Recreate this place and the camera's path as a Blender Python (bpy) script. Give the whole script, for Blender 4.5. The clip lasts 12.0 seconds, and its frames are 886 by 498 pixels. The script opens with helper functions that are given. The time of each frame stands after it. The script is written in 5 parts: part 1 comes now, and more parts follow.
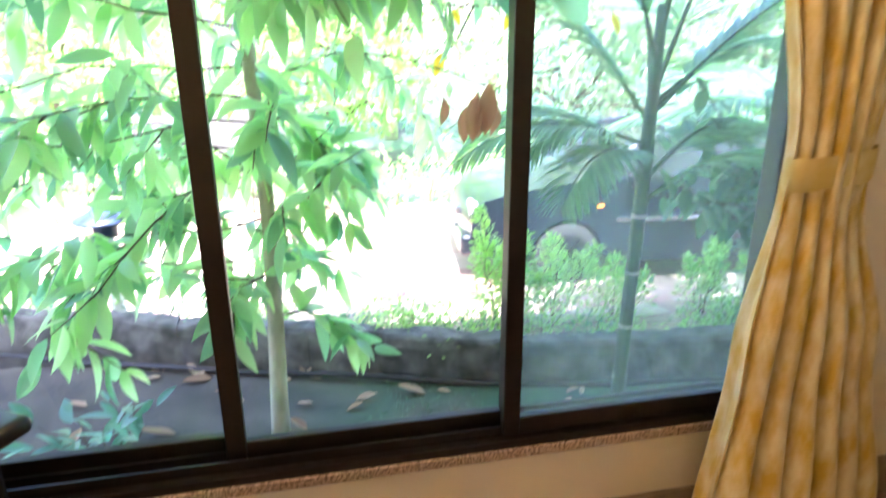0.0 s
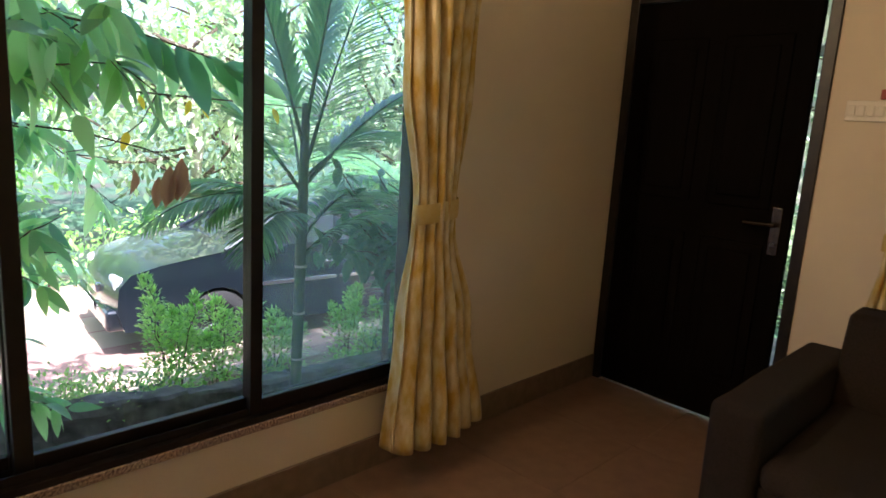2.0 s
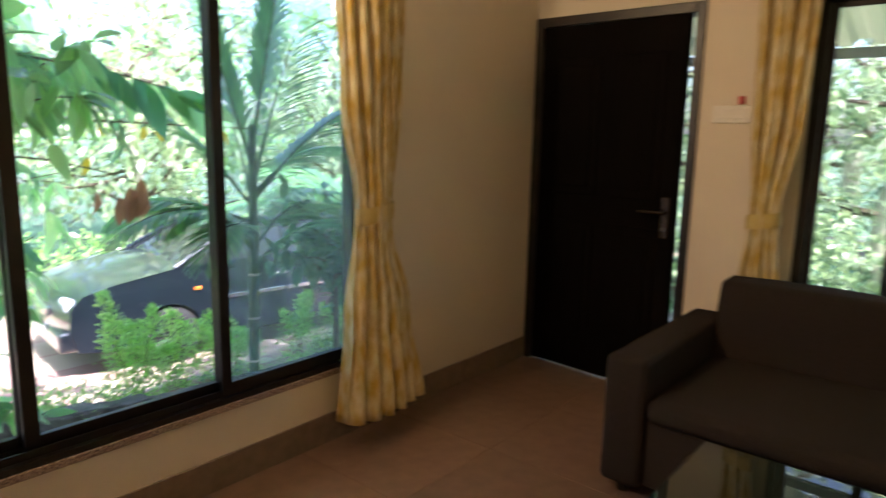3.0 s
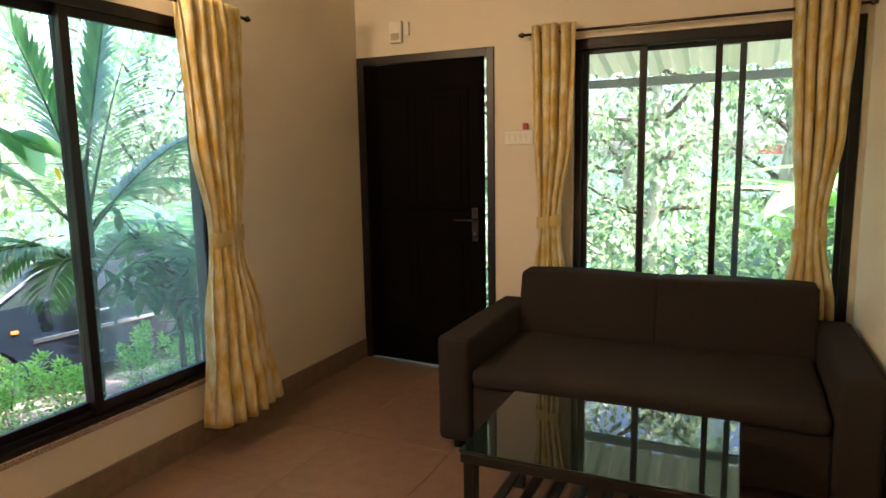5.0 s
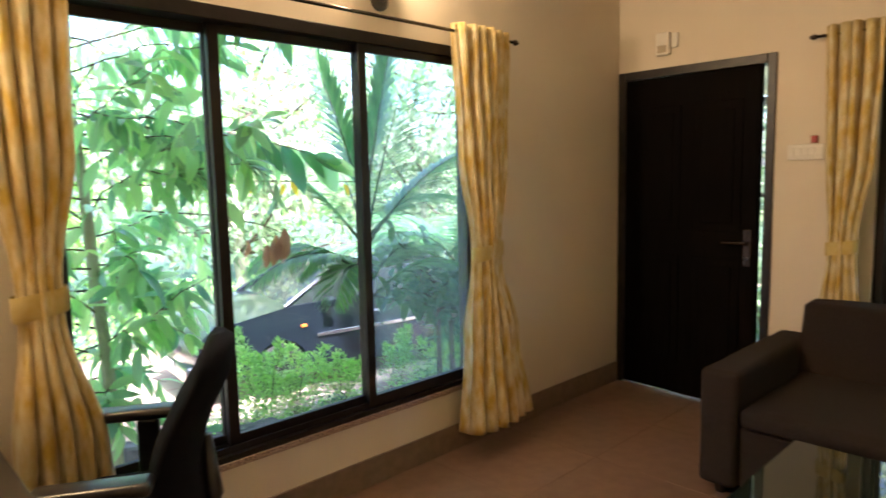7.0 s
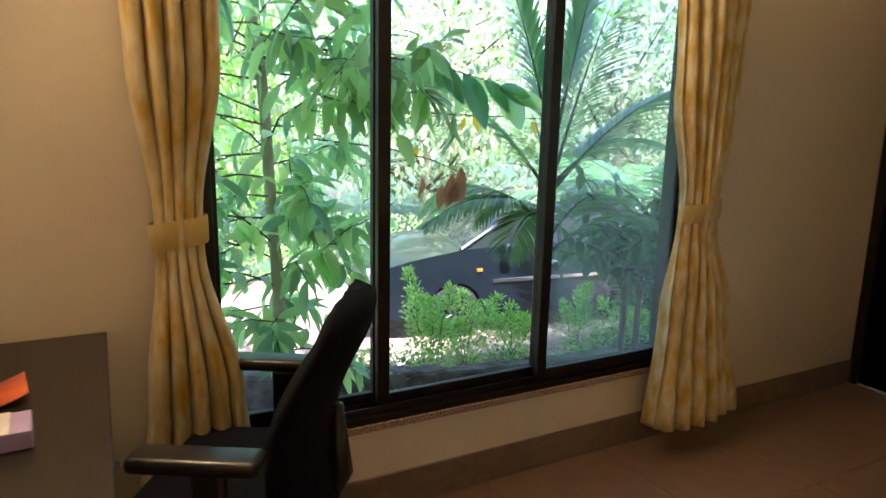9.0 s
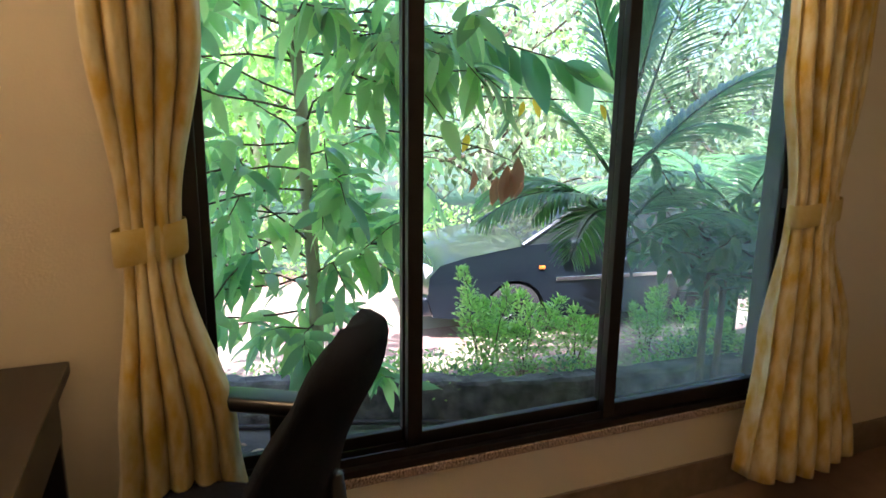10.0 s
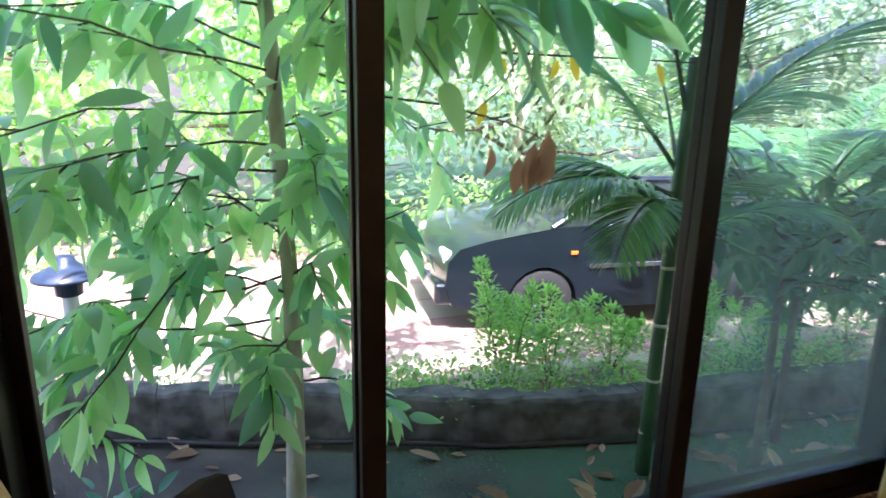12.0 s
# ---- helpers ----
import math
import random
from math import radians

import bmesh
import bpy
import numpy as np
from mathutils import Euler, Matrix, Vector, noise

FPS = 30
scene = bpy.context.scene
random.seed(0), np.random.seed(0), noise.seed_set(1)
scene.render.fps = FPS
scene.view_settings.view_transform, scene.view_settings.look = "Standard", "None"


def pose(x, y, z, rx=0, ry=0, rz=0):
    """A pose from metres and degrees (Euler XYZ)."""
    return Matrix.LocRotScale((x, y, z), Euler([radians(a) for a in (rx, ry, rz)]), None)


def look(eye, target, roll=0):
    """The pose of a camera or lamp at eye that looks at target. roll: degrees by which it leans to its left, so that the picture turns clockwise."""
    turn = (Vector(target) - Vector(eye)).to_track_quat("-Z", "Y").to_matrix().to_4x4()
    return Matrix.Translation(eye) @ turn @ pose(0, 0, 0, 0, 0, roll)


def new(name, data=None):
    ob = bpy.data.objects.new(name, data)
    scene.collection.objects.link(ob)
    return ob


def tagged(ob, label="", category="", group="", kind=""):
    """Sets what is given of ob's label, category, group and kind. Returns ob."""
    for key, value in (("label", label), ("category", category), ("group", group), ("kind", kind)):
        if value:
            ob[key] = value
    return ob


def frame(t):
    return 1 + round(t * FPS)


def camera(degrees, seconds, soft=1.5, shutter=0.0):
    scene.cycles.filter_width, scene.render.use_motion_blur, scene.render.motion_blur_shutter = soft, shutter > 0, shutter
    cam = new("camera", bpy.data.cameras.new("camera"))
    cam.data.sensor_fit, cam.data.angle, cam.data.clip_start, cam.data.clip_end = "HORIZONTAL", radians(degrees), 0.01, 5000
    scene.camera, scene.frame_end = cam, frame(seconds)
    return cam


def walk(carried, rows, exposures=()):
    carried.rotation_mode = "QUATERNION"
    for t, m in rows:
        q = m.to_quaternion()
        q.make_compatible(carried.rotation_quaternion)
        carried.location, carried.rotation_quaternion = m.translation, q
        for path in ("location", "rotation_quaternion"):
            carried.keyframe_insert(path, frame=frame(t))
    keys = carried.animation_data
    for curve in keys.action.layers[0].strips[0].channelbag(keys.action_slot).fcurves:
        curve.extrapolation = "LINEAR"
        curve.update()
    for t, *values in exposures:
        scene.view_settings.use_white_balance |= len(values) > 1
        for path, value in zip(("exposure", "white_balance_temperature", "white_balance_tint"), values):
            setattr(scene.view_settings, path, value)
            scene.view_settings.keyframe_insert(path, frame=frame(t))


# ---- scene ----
cam = camera(68.4, 12.0, shutter=0.5)
PATH = [
    (0, (0.011, 0.256, 1.357), (0.402, 2.108, 0.712), -0.3),
    (0.5, (-0.107, 0.152, 1.381), (0.554, 1.998, 0.983), 0.7),
    (1, (-0.272, 0.091, 1.383), (0.788, 1.746, 1.013), -0.5),
    (1.5, (-0.376, -0.077, 1.394), (0.885, 1.438, 1.056), 0.8),
    (2, (-0.583, -0.275, 1.384), (0.817, 1.103, 1.005), 3.5),
    (2.5, (-0.692, -0.461, 1.376), (0.645, 0.971, 0.974), 1.7),
    (3, (-0.867, -0.598, 1.398), (0.647, 0.663, 1.058), 1.2),
    (3.5, (-1.039, -0.77, 1.403), (0.719, 0.127, 1.079), -0.6),
    (3.7, (-1.074, -0.837, 1.422), (0.749, -0.07, 1.12), 0.1),
    (5.3, (-1.347, -0.833, 1.432), (0.432, 0.04, 1.165), -1.9),
    (5.5, (-1.347, -0.822, 1.433), (0.388, 0.136, 1.169), -1.7),
    (6, (-1.35, -0.798, 1.434), (0.277, 0.338, 1.185), -1.4),
    (6.5, (-1.349, -0.789, 1.434), (0.176, 0.484, 1.201), -1.4),
    (7, (-1.352, -0.774, 1.443), (0.029, 0.656, 1.223), -1.2),
    (7.5, (-1.359, -0.763, 1.439), (-0.154, 0.821, 1.241), -0.6),
    (7.7, (-1.359, -0.759, 1.442), (-0.223, 0.875, 1.242), -0.4),
    (9.5, (-0.902, -0.229, 1.386), (-0.075, 1.539, 0.953), 1.2),
    (10, (-0.806, -0.055, 1.379), (-0.074, 1.758, 0.957), 0.7),
    (10.5, (-0.756, 0.17, 1.369), (0.023, 1.96, 0.935), 0.5),
    (11, (-0.656, 0.324, 1.33), (0.11, 2.109, 0.852), 1.5),
    (11.5, (-0.524, 0.456, 1.406), (0.215, 2.247, 0.91), 0.6),
    (12, (-0.444, 0.588, 1.356), (0.193, 2.411, 0.837), 1.1),
]
walk(cam, [(t, look(eye, target, roll)) for t, eye, target, roll in PATH], exposures=[(0.0, 3.4, 5650, 24), (0.5, 3.05, 5650, 24), (1.0, 2.25, 5650, 24), (1.5, 1.95, 5650, 24), (2.5, 2.1, 5650, 24), (3.5, 2.5, 5650, 24), (5.5, 2.66, 5650, 24), (6.5, 2.68, 5650, 24), (7.5, 2.7, 5650, 24), (9.5, 2.05, 5650, 24), (12.0, 2.05, 5650, 24)])

# ---- world, sun, lamps ----
SUN_EL, SUN_AZ = 58.0, 193.0          # degrees; azimuth from +y towards +x
world = bpy.data.worlds.new("world")
scene.world = world
world.use_nodes = True
wn = world.node_tree
sky = wn.nodes.new("ShaderNodeTexSky")
sky.sky_type, sky.sun_disc = "NISHITA", False
sky.sun_elevation, sky.sun_rotation = radians(SUN_EL), radians(SUN_AZ)
sky.dust_density = 3.0
wn.links.new(sky.outputs[0], wn.nodes["Background"].inputs[0])
wn.nodes["Background"].inputs[1].default_value = 0.15
sun = new("sun", bpy.data.lights.new("sun", "SUN"))
sun.data.energy, sun.data.angle, sun.data.color = 5.0, radians(0.5), (1.0, 0.95, 0.86)
se, sa = radians(SUN_EL), radians(SUN_AZ)
sun.matrix_world = look((0, 0, 0), (-math.cos(se) * math.sin(sa), -math.cos(se) * math.cos(sa), -math.sin(se)))

A, B, C, D = 1.60, 2.615, -1.40, -3.6      # inner faces of the four walls
CEIL = 2.75


# ---- materials ----
def mat(name, col, col2=None, rough=0.6, scale=8.0, bump=0.0, bscale=60.0, metal=0.0, spec=0.5, sheen=0.0, detail=4.0, stretch=(1, 1, 1), coat=0.0, random_by=0.0, island=0.0):
    m = bpy.data.materials.new(name)
    m.use_nodes = True
    nt = m.node_tree
    b = nt.nodes["Principled BSDF"]
    tc = nt.nodes.new("ShaderNodeTexCoord")
    mp = nt.nodes.new("ShaderNodeMapping")
    mp.inputs["Scale"].default_value = stretch
    nt.links.new(tc.outputs["Object"], mp.inputs[0])
    n = nt.nodes.new("ShaderNodeTexNoise")
    n.inputs["Scale"].default_value, n.inputs["Detail"].default_value = scale, detail
    nt.links.new(mp.outputs[0], n.inputs["Vector"])
    ramp = nt.nodes.new("ShaderNodeValToRGB")
    c2 = col2 or tuple(c * 0.8 for c in col)
    ramp.color_ramp.elements[0].position, ramp.color_ramp.elements[1].position = 0.35, 0.65
    ramp.color_ramp.elements[0].color, ramp.color_ramp.elements[1].color = (*c2, 1), (*col, 1)
    nt.links.new(n.outputs[0], ramp.inputs[0])
    out = ramp.outputs[0]
    if random_by or island:
        hsv = nt.nodes.new("ShaderNodeHueSaturation")
        src = nt.nodes.new("ShaderNodeObjectInfo").outputs["Random"] if random_by else nt.nodes.new("ShaderNodeNewGeometry").outputs["Random Per Island"]
        mr = nt.nodes.new("ShaderNodeMapRange")
        amount = random_by or island
        mr.inputs["To Min"].default_value, mr.inputs["To Max"].default_value = 1 - amount, 1 + amount
        nt.links.new(src, mr.inputs["Value"])
        nt.links.new(mr.outputs[0], hsv.inputs["Value"])
        nt.links.new(out, hsv.inputs["Color"])
        out = hsv.outputs[0]
    nt.links.new(out, b.inputs["Base Color"])
    b.inputs["Roughness"].default_value, b.inputs["Metallic"].default_value = rough, metal
    b.inputs["Specular IOR Level"].default_value = spec
    b.inputs["Sheen Weight"].default_value = sheen
    b.inputs["Coat Weight"].default_value = coat
    if bump:
        n2 = nt.nodes.new("ShaderNodeTexNoise")
        n2.inputs["Scale"].default_value, n2.inputs["Detail"].default_value = bscale, 5
        nt.links.new(mp.outputs[0], n2.inputs["Vector"])
        bp = nt.nodes.new("ShaderNodeBump")
        bp.inputs["Strength"].default_value, bp.inputs["Distance"].default_value = bump, 0.01
        nt.links.new(n2.outputs[0], bp.inputs["Height"])
        nt.links.new(bp.outputs[0], b.inputs["Normal"])
    return m


def leaf_mat(name, col, col2, trans, rough=0.35, per_object=False):
    """A thin leaf: reflects from its skin and lets coloured light through."""
    m = bpy.data.materials.new(name)
    m.use_nodes = True
    nt = m.node_tree
    b = nt.nodes["Principled BSDF"]
    b.inputs["Roughness"].default_value = rough
    src = nt.nodes.new("ShaderNodeObjectInfo").outputs["Random"] if per_object else nt.nodes.new("ShaderNodeNewGeometry").outputs["Random Per Island"]
    ramp = nt.nodes.new("ShaderNodeValToRGB")
    ramp.color_ramp.elements[0].color, ramp.color_ramp.elements[1].color = (*col2, 1), (*col, 1)
    nt.links.new(src, ramp.inputs[0])
    nt.links.new(ramp.outputs[0], b.inputs["Base Color"])
    tr = nt.nodes.new("ShaderNodeBsdfTranslucent")
    gain = nt.nodes.new("ShaderNodeMixRGB")
    gain.blend_type = "MULTIPLY"
    gain.inputs[0].default_value = 1.0
    gain.inputs[2].default_value = (*trans, 1)
    nt.links.new(ramp.outputs[0], gain.inputs[1])
    nt.links.new(gain.outputs[0], tr.inputs[0])
    add = nt.nodes.new("ShaderNodeAddShader")
    nt.links.new(b.outputs[0], add.inputs[0])
    nt.links.new(tr.outputs[0], add.inputs[1])
    nt.links.new(add.outputs[0], nt.nodes["Material Output"].inputs[0])
    return m


def glass_mat(name, haze=0.0, tint=(1, 1, 1), gloss=0.06):
    """A thin pane: clear, faintly mirroring, with a film of dust."""
    m = bpy.data.materials.new(name)
    m.use_nodes = True
    nt = m.node_tree
    nt.nodes.remove(nt.nodes["Principled BSDF"])
    t = nt.nodes.new("ShaderNodeBsdfTransparent")
    t.inputs[0].default_value = (*tint, 1)
    g = nt.nodes.new("ShaderNodeBsdfGlossy")
    g.inputs["Roughness"].default_value = 0.01
    lw = nt.nodes.new("ShaderNodeLayerWeight")
    pw = nt.nodes.new("ShaderNodeMath")
    pw.operation, pw.inputs[1].default_value = "POWER", 4.0
    nt.links.new(lw.outputs["Facing"], pw.inputs[0])
    fr = nt.nodes.new("ShaderNodeMath")
    fr.operation, fr.inputs[1].default_value, fr.inputs[2].default_value = "MULTIPLY_ADD", 0.5, 0.025
    nt.links.new(pw.outputs[0], fr.inputs[0])
    m1 = nt.nodes.new("ShaderNodeMixShader")
    nt.links.new(fr.outputs[0], m1.inputs[0])
    nt.links.new(t.outputs[0], m1.inputs[1])
    nt.links.new(g.outputs[0], m1.inputs[2])
    last = m1
    if haze:
        d = nt.nodes.new("ShaderNodeBsdfTranslucent")
        d.inputs[0].default_value = (0.8, 0.9, 0.95, 1)
        tc = nt.nodes.new("ShaderNodeTexCoord")
        n = nt.nodes.new("ShaderNodeTexNoise")
        n.inputs["Scale"].default_value = 3.0
        nt.links.new(tc.outputs["Object"], n.inputs["Vector"])
        mr = nt.nodes.new("ShaderNodeMapRange")
        mr.inputs["To Min"].default_value, mr.inputs["To Max"].default_value = haze * 0.6, haze * 1.4
        nt.links.new(n.outputs[0], mr.inputs["Value"])
        m2 = nt.nodes.new("ShaderNodeMixShader")
        nt.links.new(mr.outputs[0], m2.inputs[0])
        nt.links.new(m1.outputs[0], m2.inputs[1])
        nt.links.new(d.outputs[0], m2.inputs[2])
        last = m2
    nt.links.new(last.outputs[0], nt.nodes["Material Output"].inputs[0])
    return m


WALL = mat("wall_paint", (0.72, 0.65, 0.53), (0.685, 0.61, 0.49), 0.75, 1.5, 0.12, 140)
CEILING = mat("ceiling_paint", (0.82, 0.78, 0.70), (0.79, 0.75, 0.67), 0.8, 1.5, 0.1, 120)
OUTWALL = mat("outer_wall_paint", (0.70, 0.62, 0.48), (0.6, 0.52, 0.4), 0.85, 2, 0.2, 60)
TILE = mat("floor_tile", (0.225, 0.142, 0.10), (0.185, 0.115, 0.082), 0.28, 14, 0.02, 90, random_by=0.05)
GROUT = mat("grout", (0.19, 0.12, 0.085), None, 0.9)
SKIRT = mat("skirting_tile", (0.23, 0.17, 0.12), (0.18, 0.13, 0.09), 0.35, 20)
FRAME = mat("dark_bronze_aluminium", (0.017, 0.012, 0.010), (0.011, 0.008, 0.007), 0.38, 30, 0.03, 200, metal=0.3)
GRANITE = mat("granite_sill", (0.55, 0.42, 0.34), (0.12, 0.08, 0.07), 0.25, 160, detail=2)
DOORWOOD = mat("dark_door_wood", (0.005, 0.004, 0.0035), (0.003, 0.0025, 0.002), 0.7, 6, 0.06, 40, spec=0.03, stretch=(8, 8, 0.6))
DOORFRAME = mat("door_frame_wood", (0.020, 0.012, 0.007), (0.004, 0.003, 0.002), 0.4, 5, 0.06, 40, stretch=(3, 3, 3))
STEEL = mat("brushed_steel", (0.16, 0.15, 0.135), None, 0.4, 40, metal=1.0)
RODMETAL = mat("rod_metal", (0.10, 0.08, 0.07), None, 0.25, 40, metal=0.9)
CURTAIN = mat("yellow_damask", (0.50, 0.335, 0.035), (0.66, 0.59, 0.38), 0.42, 17, 0.12, 240, sheen=0.12, detail=5, stretch=(1.3, 1.3, 0.6))
LINING = mat("curtain_band", (0.50, 0.36, 0.07), (0.56, 0.46, 0.19), 0.5, 16, 0.1, 240, sheen=0.15)
SOFAFAB = mat("grey_brown_weave", (0.034, 0.0245, 0.020), (0.022, 0.016, 0.013), 0.95, 220, 0.5, 380, spec=0.2)
BLACKWOOD = mat("black_stained_wood", (0.010, 0.0075, 0.007), (0.006, 0.005, 0.0045), 0.35, 6, 0.05, 50, stretch=(1, 6, 6))
DESKTOP = mat("dark_laminate", (0.014, 0.009, 0.007), (0.009, 0.006, 0.005), 0.32, 5, 0.03, 60, stretch=(5, 0.7, 1))
CHAIRFAB = mat("black_mesh_fabric", (0.0045, 0.0055, 0.011), (0.003, 0.0035, 0.006), 0.9, 300, 0.4, 420, spec=0.15)
CHAIRPLA = mat("black_plastic", (0.015, 0.015, 0.017), None, 0.28, 40, 0.03, 200)
PLASTIC = mat("white_plastic", (0.80, 0.77, 0.70), (0.76, 0.73, 0.66), 0.4, 20)
REDPLA = mat("red_plastic", (0.45, 0.05, 0.04), None, 0.4, 20)
GLASS = glass_mat("clear_glass")
GLASSH = glass_mat("dusty_tinted_glass", 0.085, (0.88, 0.92, 0.95))
GLASSB = glass_mat("tinted_glass", 0.03, (0.92, 0.94, 0.90))
BARK = mat("pale_bark", (0.56, 0.52, 0.42), (0.36, 0.34, 0.26), 0.9, 12, 0.5, 40, stretch=(1, 1, 0.5))
SAPBARK = mat("grey_brown_bark", (0.20, 0.16, 0.12), (0.12, 0.10, 0.075), 0.9, 14, 0.4, 45)
TWIG = mat("brown_twig", (0.12, 0.09, 0.06), (0.07, 0.05, 0.035), 0.9, 20, 0.3, 60)
PALMSTEM = mat("green_cane", (0.05, 0.11, 0.04), (0.03, 0.07, 0.03), 0.5, 10, 0.1, 40, stretch=(1, 1, 0.3))
LEAF = leaf_mat("broad_leaf", (0.16, 0.26, 0.125), (0.045, 0.115, 0.07), (3.3, 3.0, 2.8))
LEAFO = leaf_mat("broad_leaf_single", (0.17, 0.27, 0.125), (0.028, 0.085, 0.062), (3.3, 3.0, 2.8), per_object=True)
LEAFD = leaf_mat("dark_leaf", (0.055, 0.13, 0.065), (0.03, 0.08, 0.045), (1.6, 1.6, 1.3))
LEAFY = leaf_mat("bright_shrub_leaf", (0.19, 0.31, 0.09), (0.08, 0.17, 0.05), (1.6, 1.6, 1.2))
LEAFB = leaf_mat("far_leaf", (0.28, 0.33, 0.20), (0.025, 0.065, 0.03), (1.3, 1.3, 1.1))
PALM = leaf_mat("palm_leaflet", (0.10, 0.20, 0.085), (0.045, 0.12, 0.06), (1.8, 1.8, 1.4))
DRY = leaf_mat("dry_leaf", (0.30, 0.16, 0.10), (0.20, 0.10, 0.06), (0.8, 0.7, 0.6), 0.7)
LITTER = leaf_mat("fallen_leaf", (0.42, 0.30, 0.20), (0.20, 0.12, 0.07), (0.5, 0.5, 0.5), 0.8, per_object=True)
YELLOWL = leaf_mat("yellow_leaf", (0.55, 0.42, 0.03), (0.45, 0.28, 0.03), (1.0, 1.0, 0.8))
STONE = mat("old_concrete", (0.17, 0.162, 0.148), (0.045, 0.045, 0.040), 0.95, 7, 1.0, 24)
HOSE = mat("black_hose", (0.02, 0.02, 0.022), None, 0.4, 30)
CARPAINT = mat("black_car_paint", (0.012, 0.019, 0.028), (0.010, 0.015, 0.022), 0.30, 3, metal=0.45, coat=1.0)
CARGLASS = mat("car_glass", (0.02, 0.025, 0.025), None, 0.04, 3)
TYRE = mat("tyre_rubber", (0.02, 0.02, 0.02), None, 0.9, 50, 0.2, 80)
CHROME = mat("chrome_trim", (0.7, 0.7, 0.7), None, 0.15, 30, metal=1.0)
RIM = mat("dark_alloy", (0.035, 0.035, 0.038), None, 0.4, 30, metal=0.7)
LAMPLENS = mat("headlamp_lens", (0.75, 0.78, 0.8), (0.4, 0.42, 0.45), 0.08, 30, coat=1.0)
ORANGE = mat("amber_lens", (0.8, 0.2, 0.03), None, 0.15, 30)
REDLENS = mat("red_lens", (0.6, 0.03, 0.03), None, 0.15, 30)
BLUECAP = mat("dark_blue_metal", (0.03, 0.05, 0.09), (0.02, 0.03, 0.06), 0.4, 20)
ROOFSHEET = leaf_mat("white_roof_sheet", (0.42, 0.43, 0.38), (0.40, 0.41, 0.36), (0.5, 0.5, 0.44), 0.5)
REDROOF = mat("red_roof_tile", (0.40, 0.10, 0.06), (0.3, 0.07, 0.05), 0.8, 8)
WHITEWASH = mat("whitewashed_wall", (0.8, 0.79, 0.76), (0.7, 0.69, 0.65), 0.85, 4, 0.1, 60)


def emit(name, col, k):
    m = bpy.data.materials.new(name)
    m.use_nodes = True
    b = m.node_tree.nodes["Principled BSDF"]
    b.inputs["Base Color"].default_value = (*col, 1)
    b.inputs["Emission Color"].default_value = (*col, 1)
    b.inputs["Emission Strength"].default_value = k
    return m


def ground_mat():
    """Mossy soil by the house, pink and cream paving on the drive, earth and grass beyond."""
    m = mat("garden_ground", (0.095, 0.084, 0.066), (0.045, 0.040, 0.032), 0.95, 3, 0.8, 25)
    nt = m.node_tree
    b = nt.nodes["Principled BSDF"]
    soil = b.inputs["Base Color"].links[0].from_socket
    tc = nt.nodes.new("ShaderNodeTexCoord")
    n = nt.nodes.new("ShaderNodeTexNoise")
    n.inputs["Scale"].default_value, n.inputs["Detail"].default_value = 1.1, 6
    nt.links.new(tc.outputs["Object"], n.inputs["Vector"])
    sep = nt.nodes.new("ShaderNodeSeparateXYZ")
    nt.links.new(tc.outputs["Object"], sep.inputs[0])
    mr = nt.nodes.new("ShaderNodeMapRange")
    mr.inputs["From Min"].default_value, mr.inputs["From Max"].default_value = -0.4, 0.9
    nt.links.new(sep.outputs["X"], mr.inputs["Value"])
    mul = nt.nodes.new("ShaderNodeMath")
    mul.operation = "MULTIPLY"
    r2 = nt.nodes.new("ShaderNodeMapRange")
    r2.inputs["From Min"].default_value, r2.inputs["From Max"].default_value = 0.34, 0.52
    nt.links.new(n.outputs[0], r2.inputs["Value"])
    nt.links.new(mr.outputs[0], mul.inputs[0])
    nt.links.new(r2.outputs[0], mul.inputs[1])
    mix = nt.nodes.new("ShaderNodeMixRGB")
    mix.inputs[2].default_value = (0.05, 0.115, 0.06, 1)
    nt.links.new(mul.outputs[0], mix.inputs[0])
    nt.links.new(soil, mix.inputs[1])
    nt.links.new(mix.outputs[0], b.inputs["Base Color"])
    return m


def paving_mat():
    m = mat("pink_and_cream_paving", (0.36, 0.21, 0.18), (0.27, 0.15, 0.13), 0.9, 30, 0.3, 60)
    nt = m.node_tree
    b = nt.nodes["Principled BSDF"]
    pink = b.inputs["Base Color"].links[0].from_socket
    tc = nt.nodes.new("ShaderNodeTexCoord")
    ck = nt.nodes.new("ShaderNodeTexBrick")
    ck.inputs["Scale"].default_value = 1.0
    ck.inputs["Brick Width"].default_value, ck.inputs["Row Height"].default_value = 1.3, 0.6
    ck.inputs["Mortar Size"].default_value = 0.02
    ck.inputs["Color1"].default_value = (0, 0, 0, 1)
    ck.inputs["Color2"].default_value = (1, 1, 1, 1)
    nt.links.new(tc.outputs["Object"], ck.inputs["Vector"])
    mix = nt.nodes.new("ShaderNodeMixRGB")
    mix.inputs[2].default_value = (0.42, 0.37, 0.27, 1)
    nt.links.new(ck.outputs["Color"], mix.inputs[0])
    nt.links.new(pink, mix.inputs[1])
    nt.links.new(mix.outputs[0], b.inputs["Base Color"])
    return m


GROUND, PAVING = ground_mat(), paving_mat()


# ---- mesh helpers ----
def part(name, bm, material, parent=None, label="", smooth=False):
    me = bpy.data.meshes.new(name)
    bm.to_mesh(me)
    bm.free()
    me.materials.append(material)
    if smooth:
        for p in me.polygons:
            p.use_smooth = True
    ob = new(name, me)
    if parent:
        ob.parent = parent
    if label:
        tagged(ob, label)
    return ob


